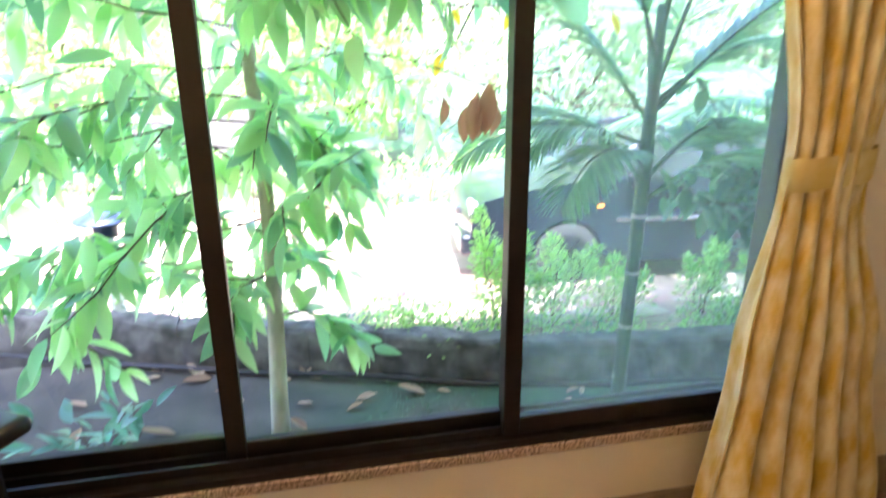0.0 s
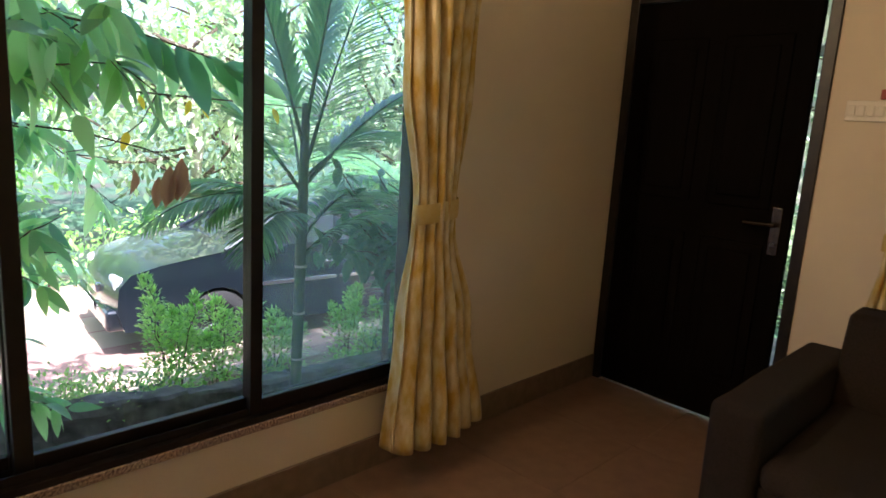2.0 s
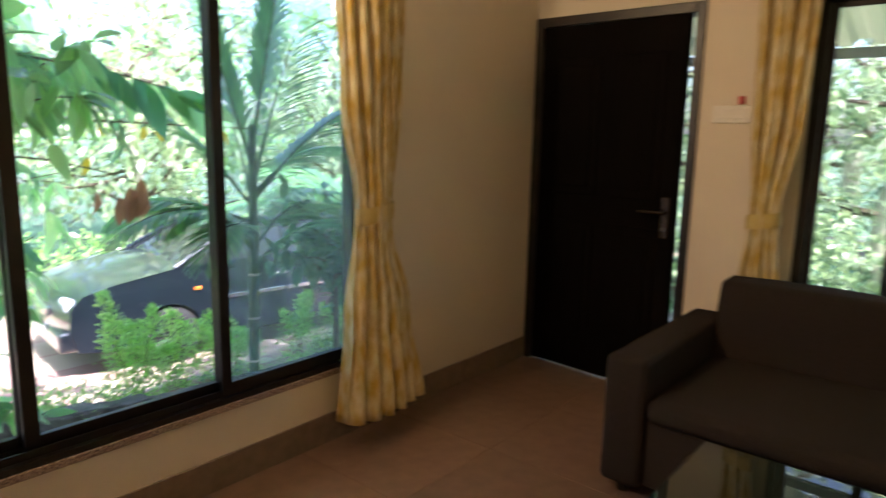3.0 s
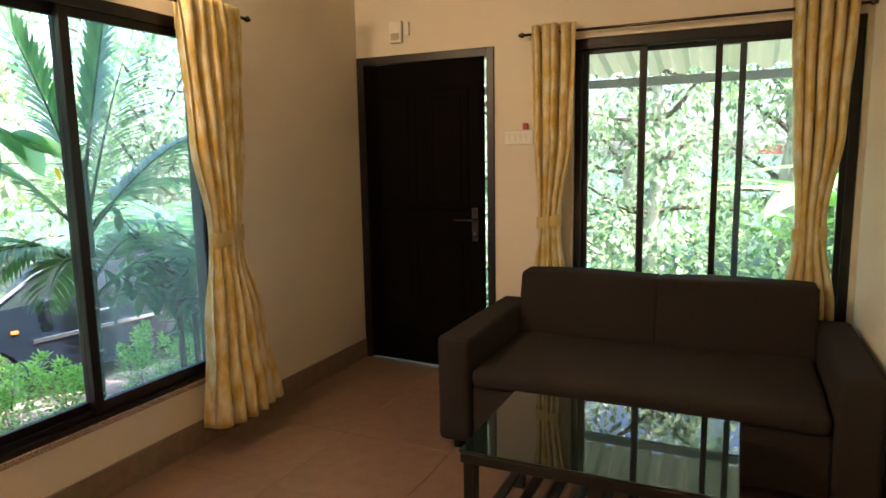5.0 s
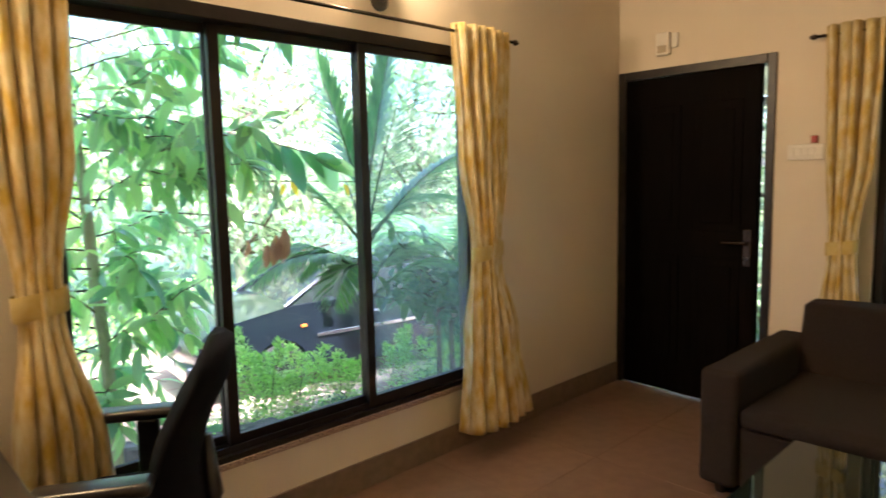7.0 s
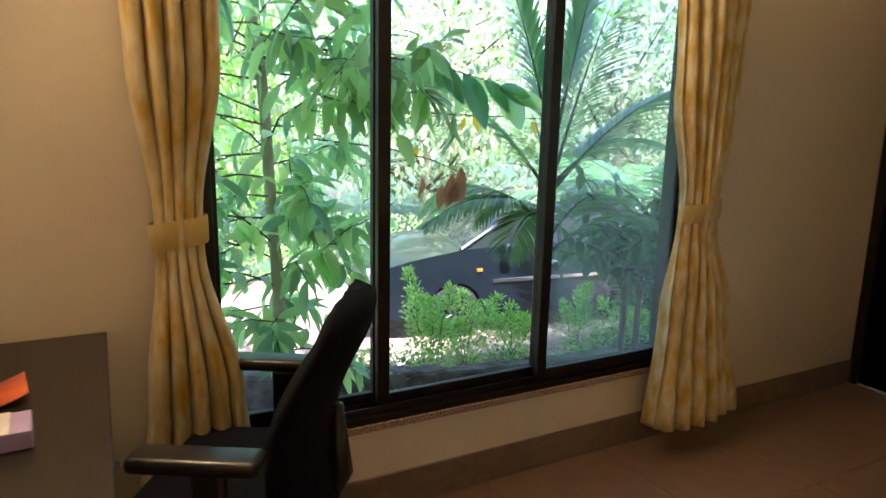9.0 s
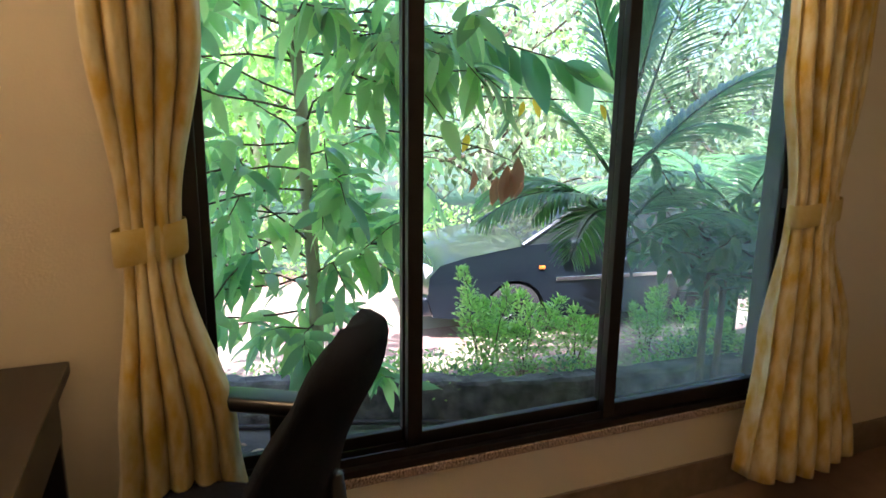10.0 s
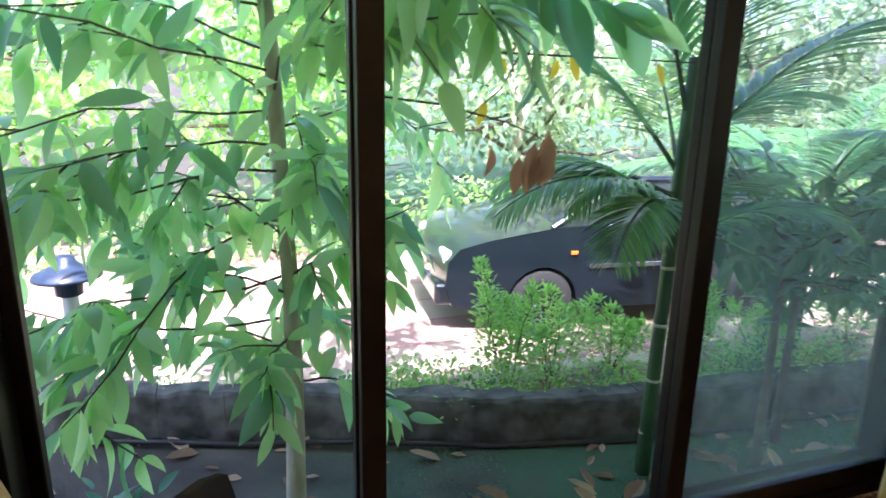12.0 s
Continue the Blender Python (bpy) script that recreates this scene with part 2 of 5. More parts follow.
def thing(name, label, category, at=(0, 0, 0), rz=0.0, group="", kind=""):
    ob = new(name)
    ob.matrix_world = pose(*at, 0, 0, rz)
    return tagged(ob, label, category, group, kind)


def box(x0, x1, y0, y1, z0, z1, bevel=0.0, seg=2, bm=None):
    bm = bm or bmesh.new()
    r = bmesh.ops.create_cube(bm, size=1.0)
    for v in r["verts"]:
        v.co = Vector((x0 + (v.co.x + 0.5) * (x1 - x0), y0 + (v.co.y + 0.5) * (y1 - y0), z0 + (v.co.z + 0.5) * (z1 - z0)))
    if bevel:
        es = list({e for v in r["verts"] for e in v.link_edges})
        bmesh.ops.bevel(bm, geom=es, offset=bevel, segments=seg, affect="EDGES", profile=0.5)
    return bm


def tube(points, radii, sides=8, bm=None, cap=True):
    bm = bm or bmesh.new()
    rings = []
    pts = [Vector(p) for p in points]
    for i, p in enumerate(pts):
        d = (pts[min(i + 1, len(pts) - 1)] - pts[max(i - 1, 0)]).normalized()
        a = d.cross(Vector((0.13, 0.27, 0.95) if abs(d.z) < 0.9 else (1, 0, 0))).normalized()
        b = d.cross(a)
        r = radii[i] if isinstance(radii, (list, tuple)) else radii
        rings.append([bm.verts.new(p + (a * math.cos(k * 2 * math.pi / sides) + b * math.sin(k * 2 * math.pi / sides)) * r) for k in range(sides)])
    for r0, r1 in zip(rings, rings[1:]):
        for k in range(sides):
            bm.faces.new((r0[k], r0[(k + 1) % sides], r1[(k + 1) % sides], r1[k]))
    if cap:
        bm.faces.new(rings[0][::-1])
        bm.faces.new(rings[-1])
    bmesh.ops.recalc_face_normals(bm, faces=bm.faces)
    return bm


def lathe(profile, sides=24, bm=None, centre=(0, 0, 0)):
    bm = bm or bmesh.new()
    rings = [[bm.verts.new(Vector(centre) + Vector((r * math.cos(k * 2 * math.pi / sides), r * math.sin(k * 2 * math.pi / sides), z))) for k in range(sides)] for r, z in profile]
    for r0, r1 in zip(rings, rings[1:]):
        for k in range(sides):
            bm.faces.new((r0[k], r0[(k + 1) % sides], r1[(k + 1) % sides], r1[k]))
    bm.faces.new(rings[0][::-1])
    bm.faces.new(rings[-1])
    bmesh.ops.recalc_face_normals(bm, faces=bm.faces)
    return bm


def prism(outline, depth, axis="y", bevel=0.0):
    """A closed outline (two coordinates) drawn out along an axis."""
    bm = bmesh.new()
    def put(a, b, d):
        return {"y": (a, d, b), "x": (d, a, b), "z": (a, b, d)}[axis]
    lo = [bm.verts.new(put(a, b, depth[0])) for a, b in outline]
    hi = [bm.verts.new(put(a, b, depth[1])) for a, b in outline]
    n = len(outline)
    bm.faces.new(lo)
    bm.faces.new(hi[::-1])
    for i in range(n):
        bm.faces.new((lo[i], hi[i], hi[(i + 1) % n], lo[(i + 1) % n]))
    bmesh.ops.recalc_face_normals(bm, faces=bm.faces)
    if bevel:
        es = [e for e in bm.edges if all(len(f.verts) != n for f in e.link_faces) is False]
        bmesh.ops.bevel(bm, geom=es, offset=bevel, segments=2, affect="EDGES")
    return bm


def mesh_from(name, verts, faces, material, parent=None, smooth=False):
    me = bpy.data.meshes.new(name)
    me.from_pydata(verts, [], faces)
    me.materials.append(material)
    if smooth:
        for p in me.polygons:
            p.use_smooth = True
    ob = new(name, me)
    if parent:
        ob.parent = parent
    return ob


# unit leaf, 1 long along +x, folded along its midrib and drooping
def leaf_shape(width=0.36, fold=0.10, droop=0.22, steps=5, wave=0.0):
    vs, fs = [], []
    for i in range(steps + 1):
        s = i / steps
        w = width * 0.5 * (math.sin(math.pi * min(1.0, s ** 0.85)) ** 0.8 if 0 < s < 1 else 0.02)
        z = -droop * s * s
        wv = wave * math.sin(s * 9)
        vs += [(s, -w, z + fold * w * 2 + wv), (s, 0, z), (s, w, z + fold * w * 2 - wv)]
    for i in range(steps):
        a = 3 * i
        fs += [(a, a + 3, a + 4, a + 1), (a + 1, a + 4, a + 5, a + 2)]
    return np.array(vs), fs


def leaves_mesh(name, places, shape, material, parent=None):
    """places: rows of point, direction, up, size: many leaves in one mesh."""
    vs0, fs0 = shape
    verts, faces = [], []
    n = len(vs0)
    for k, (p, d, up, s) in enumerate(places):
        d = d.normalized()
        y = up.cross(d)
        y = y.normalized() if y.length > 1e-4 else Vector((0, 1, 0))
        z = d.cross(y)
        m = np.array((d, y, z)) * s
        verts.append(vs0 @ m + np.array(p))
        faces += [tuple(i + k * n for i in f) for f in fs0]
    v = np.concatenate(verts) if verts else np.zeros((0, 3))
    return mesh_from(name, v.tolist(), faces, material, parent, True)


RND = random.Random(7)


def rv(a=1.0):
    return Vector((RND.uniform(-a, a), RND.uniform(-a, a), RND.uniform(-a, a)))


# ---- structure ----
def wall_with_hole(name, axis, inner, outer, lo, hi, holes, label):
    """A wall along x or y between its two faces, with rectangular holes (from, to, bottom, top) in order."""
    bm = bmesh.new()
    def blk(a0, a1, z0, z1):
        if a1 - a0 > 1e-4 and z1 - z0 > 1e-4:
            if axis == "x":
                box(a0, a1, min(inner, outer), max(inner, outer), z0, z1, bm=bm)
            else:
                box(min(inner, outer), max(inner, outer), a0, a1, z0, z1, bm=bm)
    at = lo
    for a0, a1, z0, z1 in holes:
        blk(at, a0, -0.75, CEIL + 0.2)
        blk(a0, a1, -0.75, z0)
        blk(a0, a1, z1, CEIL + 0.2)
        at = a1
    blk(at, hi, -0.75, CEIL + 0.2)
    return tagged(part(name, bm, WALL), label, "wall", kind="structure")


WA = (-0.82, 1.215, 0.33, 2.095)      # window in the long wall: x0, x1, z0, z1
WB = (-1.372, 0.10, 0.46, 2.10)      # window in the end wall: y0, y1, z0, z1
DOOR = (0.60, 1.597, 0.0, 2.10)
wall_with_hole("wall_north", "x", A, A + 0.115, D - 0.2, B + 0.2, [WA], "cream painted wall with a wide garden window")
wall_with_hole("wall_east", "y", B, B + 0.2, C, A, [WB, DOOR], "cream painted wall with a door and a window")
wall_with_hole("wall_south", "x", C, C - 0.2, D - 0.2, B + 0.2, [], "plain cream painted wall")
wall_with_hole("wall_west", "y", D, D - 0.2, C, A, [], "plain cream painted wall")
tagged(part("ceiling", box(D - 0.1, B + 0.1, C - 0.1, A + 0.1, CEIL, CEIL + 0.12), CEILING), "plain white ceiling", "ceiling", kind="structure")
floor = tagged(part("floor", box(D, B + 0.19, C, A, -0.12, -0.004), GROUT), "glossy brown ceramic tile floor", "floor", kind="structure")
# never in view: added to block the sun, depth set by its shadow edge
SHADE_EAVE = tagged(part("unseen_shade_eave", box(D - 1.0, B + 1.3, A + 0.115, A + 1.35, 2.50, 2.62), OUTWALL), "unseen overhanging concrete eave added to shade the garden bed", "eave", kind="structure")
tagged(part("baseboard", box(D, B, A - 0.012, A, 0.0, 0.135, 0.003), SKIRT), "dull brown skirting tile along the wall", "baseboard", kind="structure")
tagged(part("baseboard", box(B - 0.012, B, C + 0.013, DOOR[0], 0.0, 0.135, 0.003), SKIRT), "dull brown skirting tile along the wall", "baseboard", kind="structure")
tagged(part("baseboard", box(D, B, C, C + 0.012, 0.0, 0.135, 0.003), SKIRT), "dull brown skirting tile along the wall", "baseboard", kind="structure")


def window_a():
    x0, x1, z0, z1 = WA
    w = thing("window_1", "wide three-pane sliding window with dark bronze frame", "window", kind="structure")
    bm = box(x0, x1, A - 0.004, A + 0.118, z0 + 0.012, z0 + 0.035)
    for y in (A + 0.02, A + 0.06, A + 0.10):
        box(x0 + 0.03, x1 - 0.03, y, y + 0.006, z0 + 0.035, z0 + 0.062, bm=bm)
    part("bottom_track", bm, FRAME, w)
    part("top_track", box(x0, x1, A - 0.004, A + 0.118, z1 - 0.055, z1, 0.004), FRAME, w)
    part("jamb", box(x0, x0 + 0.05, A - 0.004, A + 0.118, z0 + 0.035, z1 - 0.055, 0.004), FRAME, w)
    part("jamb", box(x1 - 0.05, x1, A - 0.004, A + 0.118, z0 + 0.035, z1 - 0.055, 0.004), FRAME, w)
    b, t = z0 + 0.04, z1 - 0.045
    for a0, a1, y, g, lw, rw in ((x0 + 0.04, -0.19, A + 0.082, GLASS, 0.035, 0.04), (-0.225, 0.50, A + 0.048, GLASS, 0.047, 0.043), (0.45, x1 - 0.04, A + 0.008, GLASSH, 0.044, 0.035)):
        s = part("sash", box(a0, a0 + lw, y, y + 0.03, b, t, 0.003), FRAME, w)
        part("stile", box(a1 - rw, a1, y, y + 0.03, b, t, 0.003), FRAME, s)
        part("bottom_rail", box(a0 + lw, a1 - rw, y + 0.002, y + 0.028, b, b + 0.05, 0.003), FRAME, s)
        part("top_rail", box(a0 + lw, a1 - rw, y + 0.002, y + 0.028, t - 0.045, t, 0.003), FRAME, s)
        p = part("pane", box(a0 + lw, a1 - rw, y + 0.013, y + 0.017, b + 0.05, t - 0.045), g, s)
        p.visible_shadow = False
    part("latch", box(x1 - 0.07, x1 - 0.055, A - 0.012, A + 0.009, 1.05, 1.12, 0.004), FRAME, w)
    part("window_sill", box(x0, x1, A - 0.012, A + 0.135, z0 - 0.015, z0 + 0.012, 0.003), GRANITE, w, "speckled reddish granite sill")


def window_b():
    y0, y1, z0, z1 = WB
    w = thing("window_2", "three-pane sliding window with dark bronze frame", "window", kind="structure")
    part("bottom_track", box(B + 0.03, B + 0.15, y0, y1, z0, z0 + 0.05, 0.004), FRAME, w)
    part("top_track", box(B + 0.02, B + 0.15, y0, y1, z1 - 0.06, z1, 0.004), FRAME, w)
    part("jamb", box(B + 0.03, B + 0.15, y0, y0 + 0.045, z0 + 0.05, z1 - 0.06, 0.004), FRAME, w)
    part("jamb", box(B + 0.03, B + 0.15, y1 - 0.045, y1, z0 + 0.05, z1 - 0.06, 0.004), FRAME, w)
    b, t = z0 + 0.04, z1 - 0.05
    for a0, a1, x in ((-0.31, y1 - 0.04, B + 0.06), (-0.832, -0.262, B + 0.10), (y0 + 0.04, -0.675, B + 0.06)):
        s = part("sash", box(x, x + 0.028, a0, a0 + 0.035, b, t, 0.003), FRAME, w)
        part("stile", box(x, x + 0.028, a1 - 0.035, a1, b, t, 0.003), FRAME, s)
        part("bottom_rail", box(x + 0.002, x + 0.026, a0 + 0.035, a1 - 0.035, b, b + 0.05, 0.003), FRAME, s)
        part("top_rail", box(x + 0.002, x + 0.026, a0 + 0.035, a1 - 0.035, t - 0.035, t, 0.003), FRAME, s)
        p = part("pane", box(x + 0.012, x + 0.016, a0 + 0.035, a1 - 0.035, b + 0.05, t - 0.035), GLASSB, s)
        p.visible_shadow = False
    part("window_sill", box(B - 0.02, B + 0.03, y0, y1, z0 - 0.02, z0 + 0.0, 0.003), GRANITE, w, "speckled granite sill")


def door():
    y0, y1, z0, z1 = DOOR
    d = thing("door_1", "dark wooden panelled front door standing slightly ajar", "door", kind="structure")
    part("door_frame", box(B - 0.012, B + 0.12, y0, y0 + 0.05, 0, z1, 0.004), DOORFRAME, d)
    part("door_frame", box(B - 0.012, B + 0.12, y1 - 0.05, y1, 0, z1, 0.004), DOORFRAME, d)
    part("door_frame", box(B - 0.012, B + 0.12, y0 + 0.05, y1 - 0.05, z1 - 0.055, z1, 0.004), DOORFRAME, d)
    part("threshold", box(B + 0.0, B + 0.2, y0 + 0.05, y1 - 0.05, -0.10, 0.004, 0.002), GRANITE, d)
    leaf = part("door_leaf", box(-0.02, 0.02, -0.885, 0.0, 0.012, 2.042, 0.003), DOORWOOD, d)
    leaf.matrix_world = pose(B + 0.022, y1 - 0.052, 0, 0, 0, -DOOR_AJAR)
    for z0p, z1p in ((0.20, 0.92), (1.08, 1.86)):
        for q0, q1 in ((-0.79, -0.485), (-0.40, -0.095)):
            bm = bmesh.new()
            box(-0.028, -0.02, q0, q1, z0p, z1p, 0.006, bm=bm)
            box(-0.034, -0.028, q0 + 0.05, q1 - 0.05, z0p + 0.05, z1p - 0.05, 0.005, bm=bm)
            part("panel", bm, DOORWOOD, leaf)
    h = part("door_handle", box(-0.030, -0.020, -0.853, -0.808, 0.88, 1.10, 0.004), RODMETAL, leaf, "dark metal lever handle on a plate")
    part("lever", tube([(-0.03, -0.83, 1.02), (-0.065, -0.83, 1.02), (-0.07, -0.81, 1.02), (-0.07, -0.70, 1.018)], [0.010, 0.010, 0.010, 0.008]), RODMETAL, h)
    part("cylinder", lathe([(0.009, 0), (0.009, 0.012)], 12), STEEL, h).matrix_local = pose(-0.03, -0.83, 0.93, 0, -90, 0)


DOOR_AJAR = 3.5
window_a()
window_b()
door()


# ---- soft furnishings ----
def curtain(name, at, rz, rows, folds, label, seed, tie):
    """rows: (height, from, to, depth) down the cloth, along the local x axis; pleats deepen towards the hem."""
    t = thing(name, label, "curtain", at, rz, group="yellow curtains")
    r = random.Random(seed)
    NU, NV = 150, 56
    phase = [r.uniform(-0.5, 0.5) for _ in range(folds + 2)]
    zs = [q[0] for q in rows]
    verts, faces = [], []
    for j in range(NV + 1):
        z = zs[0] + (zs[-1] - zs[0]) * j / NV
        k = max(i for i in range(len(rows)) if rows[i][0] >= z - 1e-6)
        k = min(k, len(rows) - 2)
        f = (rows[k][0] - z) / (rows[k][0] - rows[k + 1][0])
        f = f * f * (3 - 2 * f) if 0 < k < len(rows) - 1 else f
        a, b, dep, yc = [rows[k][i] + (rows[k + 1][i] - rows[k][i]) * f for i in (1, 2, 3, 4)]
        for i in range(NU + 1):
            u = i / NU
            ph = u * folds
            w = phase[int(ph)] + (phase[int(ph) + 1] - phase[int(ph)]) * (ph - int(ph))
            wob = 0.35 * math.sin(z * 2.1 + seed + w * 3)
            s = math.sin(2 * math.pi * (ph + w * 0.45) + wob)
            s = math.copysign(abs(s) ** 0.75, s)
            x = a + (b - a) * u + 0.25 * dep * math.cos(2 * math.pi * (ph + w * 0.45) + wob)
            round_ = -0.03 * (1 - (2 * u - 1) ** 2)
            verts.append((x, yc + 1.35 * dep * s * (0.75 + 0.5 * w) + round_ + 0.004 * math.sin(z * 9 + u * 30), z + (0.006 * math.sin(ph * 5 + seed) if j == NV else 0)))
    for j in range(NV):
        for i in range(NU):
            q = j * (NU + 1) + i
            faces.append((q, q + 1, q + NU + 2, q + NU + 1))
    cl = mesh_from("cloth", verts, faces, CURTAIN, t, True)
    so = cl.modifiers.new("thick", "SOLIDIFY")
    so.thickness = 0.004
    ta, tb, tz, th, ty, td = tie
    bm = bmesh.new()
    N = 28
    rings = []
    for i in range(N):
        g = i * 2 * math.pi / N
        cx, cy = math.cos(g), math.sin(g)
        px, py = (ta + tb) / 2 + (tb - ta) / 2 * math.copysign(abs(cx) ** 0.7, cx), ty + td * math.copysign(abs(cy) ** 0.7, cy)
        sag = 0.012 * cx
        rings.append([bm.verts.new((px * s2 + (ta + tb) / 2 * (1 - s2), py * s2 + ty * (1 - s2), tz + dz + sag)) for dz, s2 in ((th / 2, 0.97), (th / 2 - 0.006, 1.0), (0, 1.01), (-th / 2 + 0.006, 1.0), (-th / 2, 0.97))])
    for i in range(N):
        for k in range(4):
            bm.faces.new((rings[i][k], rings[i][k + 1], rings[(i + 1) % N][k + 1], rings[(i + 1) % N][k]))
    bmesh.ops.recalc_face_normals(bm, faces=bm.faces)
    part("tieback", bm, LINING, t, "plain yellow cloth tie band", True)
    return t


# rows: height, left, right, pleat depth, stand-off from the wall (negative is into the room)
curtain("curtain", (0, A, 0), 0, [(2.185, 0.955, 1.355, 0.030, -0.075), (2.05, 0.96, 1.35, 0.035, -0.08), (1.55, 0.985, 1.32, 0.035, -0.09), (1.10, 1.05, 1.262, 0.025, -0.10), (1.00, 1.045, 1.264, 0.025, -0.10), (0.60, 0.98, 1.35, 0.045, -0.12), (0.14, 0.925, 1.425, 0.065, -0.14)], 6, "yellow damask curtain tied back beside the wide window", 3, (1.05, 1.262, 1.055, 0.075, -0.115, 0.042))
curtain("curtain", (0, A, 0), 0, [(2.185, -1.02, -0.735, 0.030, -0.075), (2.05, -1.01, -0.735, 0.04, -0.08), (1.55, -0.985, -0.75, 0.035, -0.09), (1.13, -0.935, -0.815, 0.022, -0.10), (1.04, -0.935, -0.815, 0.022, -0.10), (0.60, -0.985, -0.72, 0.04, -0.12), (0.14, -1.06, -0.66, 0.06, -0.14)], 5, "yellow damask curtain tied back beside the desk", 5, (-0.955, -0.80, 1.085, 0.078, -0.115, 0.042))
# along the end wall: local x runs to -y of the room
curtain("curtain", (B, 0, 0), -90, [(2.18, -0.335, -0.070, 0.028, -0.075), (2.05, -0.33, -0.072, 0.03, -0.08), (1.55, -0.315, -0.085, 0.03, -0.09), (1.08, -0.285, -0.150, 0.02, -0.10), (0.98, -0.285, -0.150, 0.02, -0.10), (0.60, -0.33, -0.11, 0.03, -0.10), (0.14, -0.36, -0.08, 0.03, -0.10)], 5, "yellow damask curtain tied back beside the door", 8, (-0.292, -0.140, 1.03, 0.07, -0.105, 0.042))
curtain("curtain", (B, 0, 0), -90, [(2.18, 1.025, 1.32, 0.028, -0.075), (2.05, 1.028, 1.315, 0.03, -0.08), (1.55, 1.055, 1.295, 0.03, -0.09), (1.08, 1.09, 1.235, 0.02, -0.10), (0.98, 1.09, 1.235, 0.02, -0.10), (0.60, 1.04, 1.29, 0.03, -0.10), (0.14, 1.02, 1.33, 0.03, -0.10)], 5, "yellow damask curtain tied back in the room corner", 11, (1.082, 1.245, 1.0, 0.07, -0.105, 0.042))


def rod(p, q, label):
    t = thing("curtain_rod", label, "curtain rod")
    part("pole", tube([p, q], 0.0085, 10), RODMETAL, t, smooth=True)
    d = (Vector(q) - Vector(p)).normalized()
    for e, s in ((p, -1), (q, 1)):
        part("finial", tube([Vector(e), Vector(e) + d * s * 0.012, Vector(e) + d * s * 0.035], [0.010, 0.017, 0.008], 10), RODMETAL, t, smooth=True)
    out = Vector((0, 1, 0)) if abs(d.x) > 0.5 else Vector((1, 0, 0))
    for f in (0.02, 0.98):
        b = Vector(p).lerp(Vector(q), f)
        part("bracket", tube([b, b + out * 0.077], 0.006, 8), RODMETAL, t)


rod((-1.08, A - 0.08, 2.147), (1.42, A - 0.08, 2.147), "thin dark metal curtain rod above the wide window")
rod((B - 0.08, 0.38, 2.135), (B - 0.08, -1.365, 2.135), "thin dark metal curtain rod above the end window")


# ---- sofa ----
def cushion(x0, x1, y0, y1, z0, z1, r=0.035, puff=0.012):
    bm = box(x0, x1, y0, y1, z0, z1, r, 4)
    bmesh.ops.subdivide_edges(bm, edges=[e for e in bm.edges if e.calc_length() > 0.15], cuts=6, use_grid_fill=True)
    cx, cy = (x0 + x1) / 2, (y0 + y1) / 2
    for v in bm.verts:
        fx, fy = 1 - ((v.co.x - cx) / (x1 - x0) * 2) ** 2, 1 - ((v.co.y - cy) / (y1 - y0) * 2) ** 2
        fz = 1 - ((v.co.z - (z0 + z1) / 2) / (z1 - z0) * 2) ** 2
        n = Vector((noise.noise(v.co * 4), noise.noise(v.co * 4 + Vector((9, 0, 0))), noise.noise(v.co * 4 + Vector((0, 9, 0))))) * 0.004
        v.co += n
        if v.co.z > (z0 + z1) / 2:
            v.co.z += puff * max(0, fx) * max(0, fy)
        if v.co.x < cx:
            v.co.x -= puff * max(0, fz) * max(0, fy)
    return bm


def sofa():
    s = thing("sofa", "grey-brown woven fabric sofa with square arms under the window", "sofa")
    x0, x1, y0, y1 = 1.43, 2.42, -1.37, 0.475
    part("base", box(x0 + 0.03, x1 - 0.02, y0 + 0.17, y1 - 0.17, 0.06, 0.335, 0.015), SOFAFAB, s)
    part("seat_cushion", cushion(x0 + 0.005, x1 - 0.2, y0 + 0.175, y1 - 0.175, 0.33, 0.425), SOFAFAB, s, smooth=True)
    for a, b in (((y0 + y1) / 2 - 0.004, y1 - 0.165), (y0 + 0.165, (y0 + y1) / 2 + 0.004)):
        bm = cushion(x1 - 0.24, x1, a, b, 0.30, 0.765, 0.022)
        for v in bm.verts:
            v.co.x += (v.co.z - 0.40) * 0.22 * (1 if v.co.x < x1 - 0.08 else 0.15)
        part("backrest", bm, SOFAFAB, s, smooth=True)
    for a, b in ((y1 - 0.17, y1), (y0, y0 + 0.17)):
        bm = cushion(x0, x1, a, b, 0.05, 0.575, 0.03, 0.006)
        part("armrest", bm, SOFAFAB, s, smooth=True)
    for x in (x0 + 0.07, x1 - 0.07):
        for y in (y0 + 0.08, y1 - 0.08):
            part("foot", lathe([(0.022, 0), (0.028, 0.055)], 12, centre=(x, y, 0)), BLACKWOOD, s)


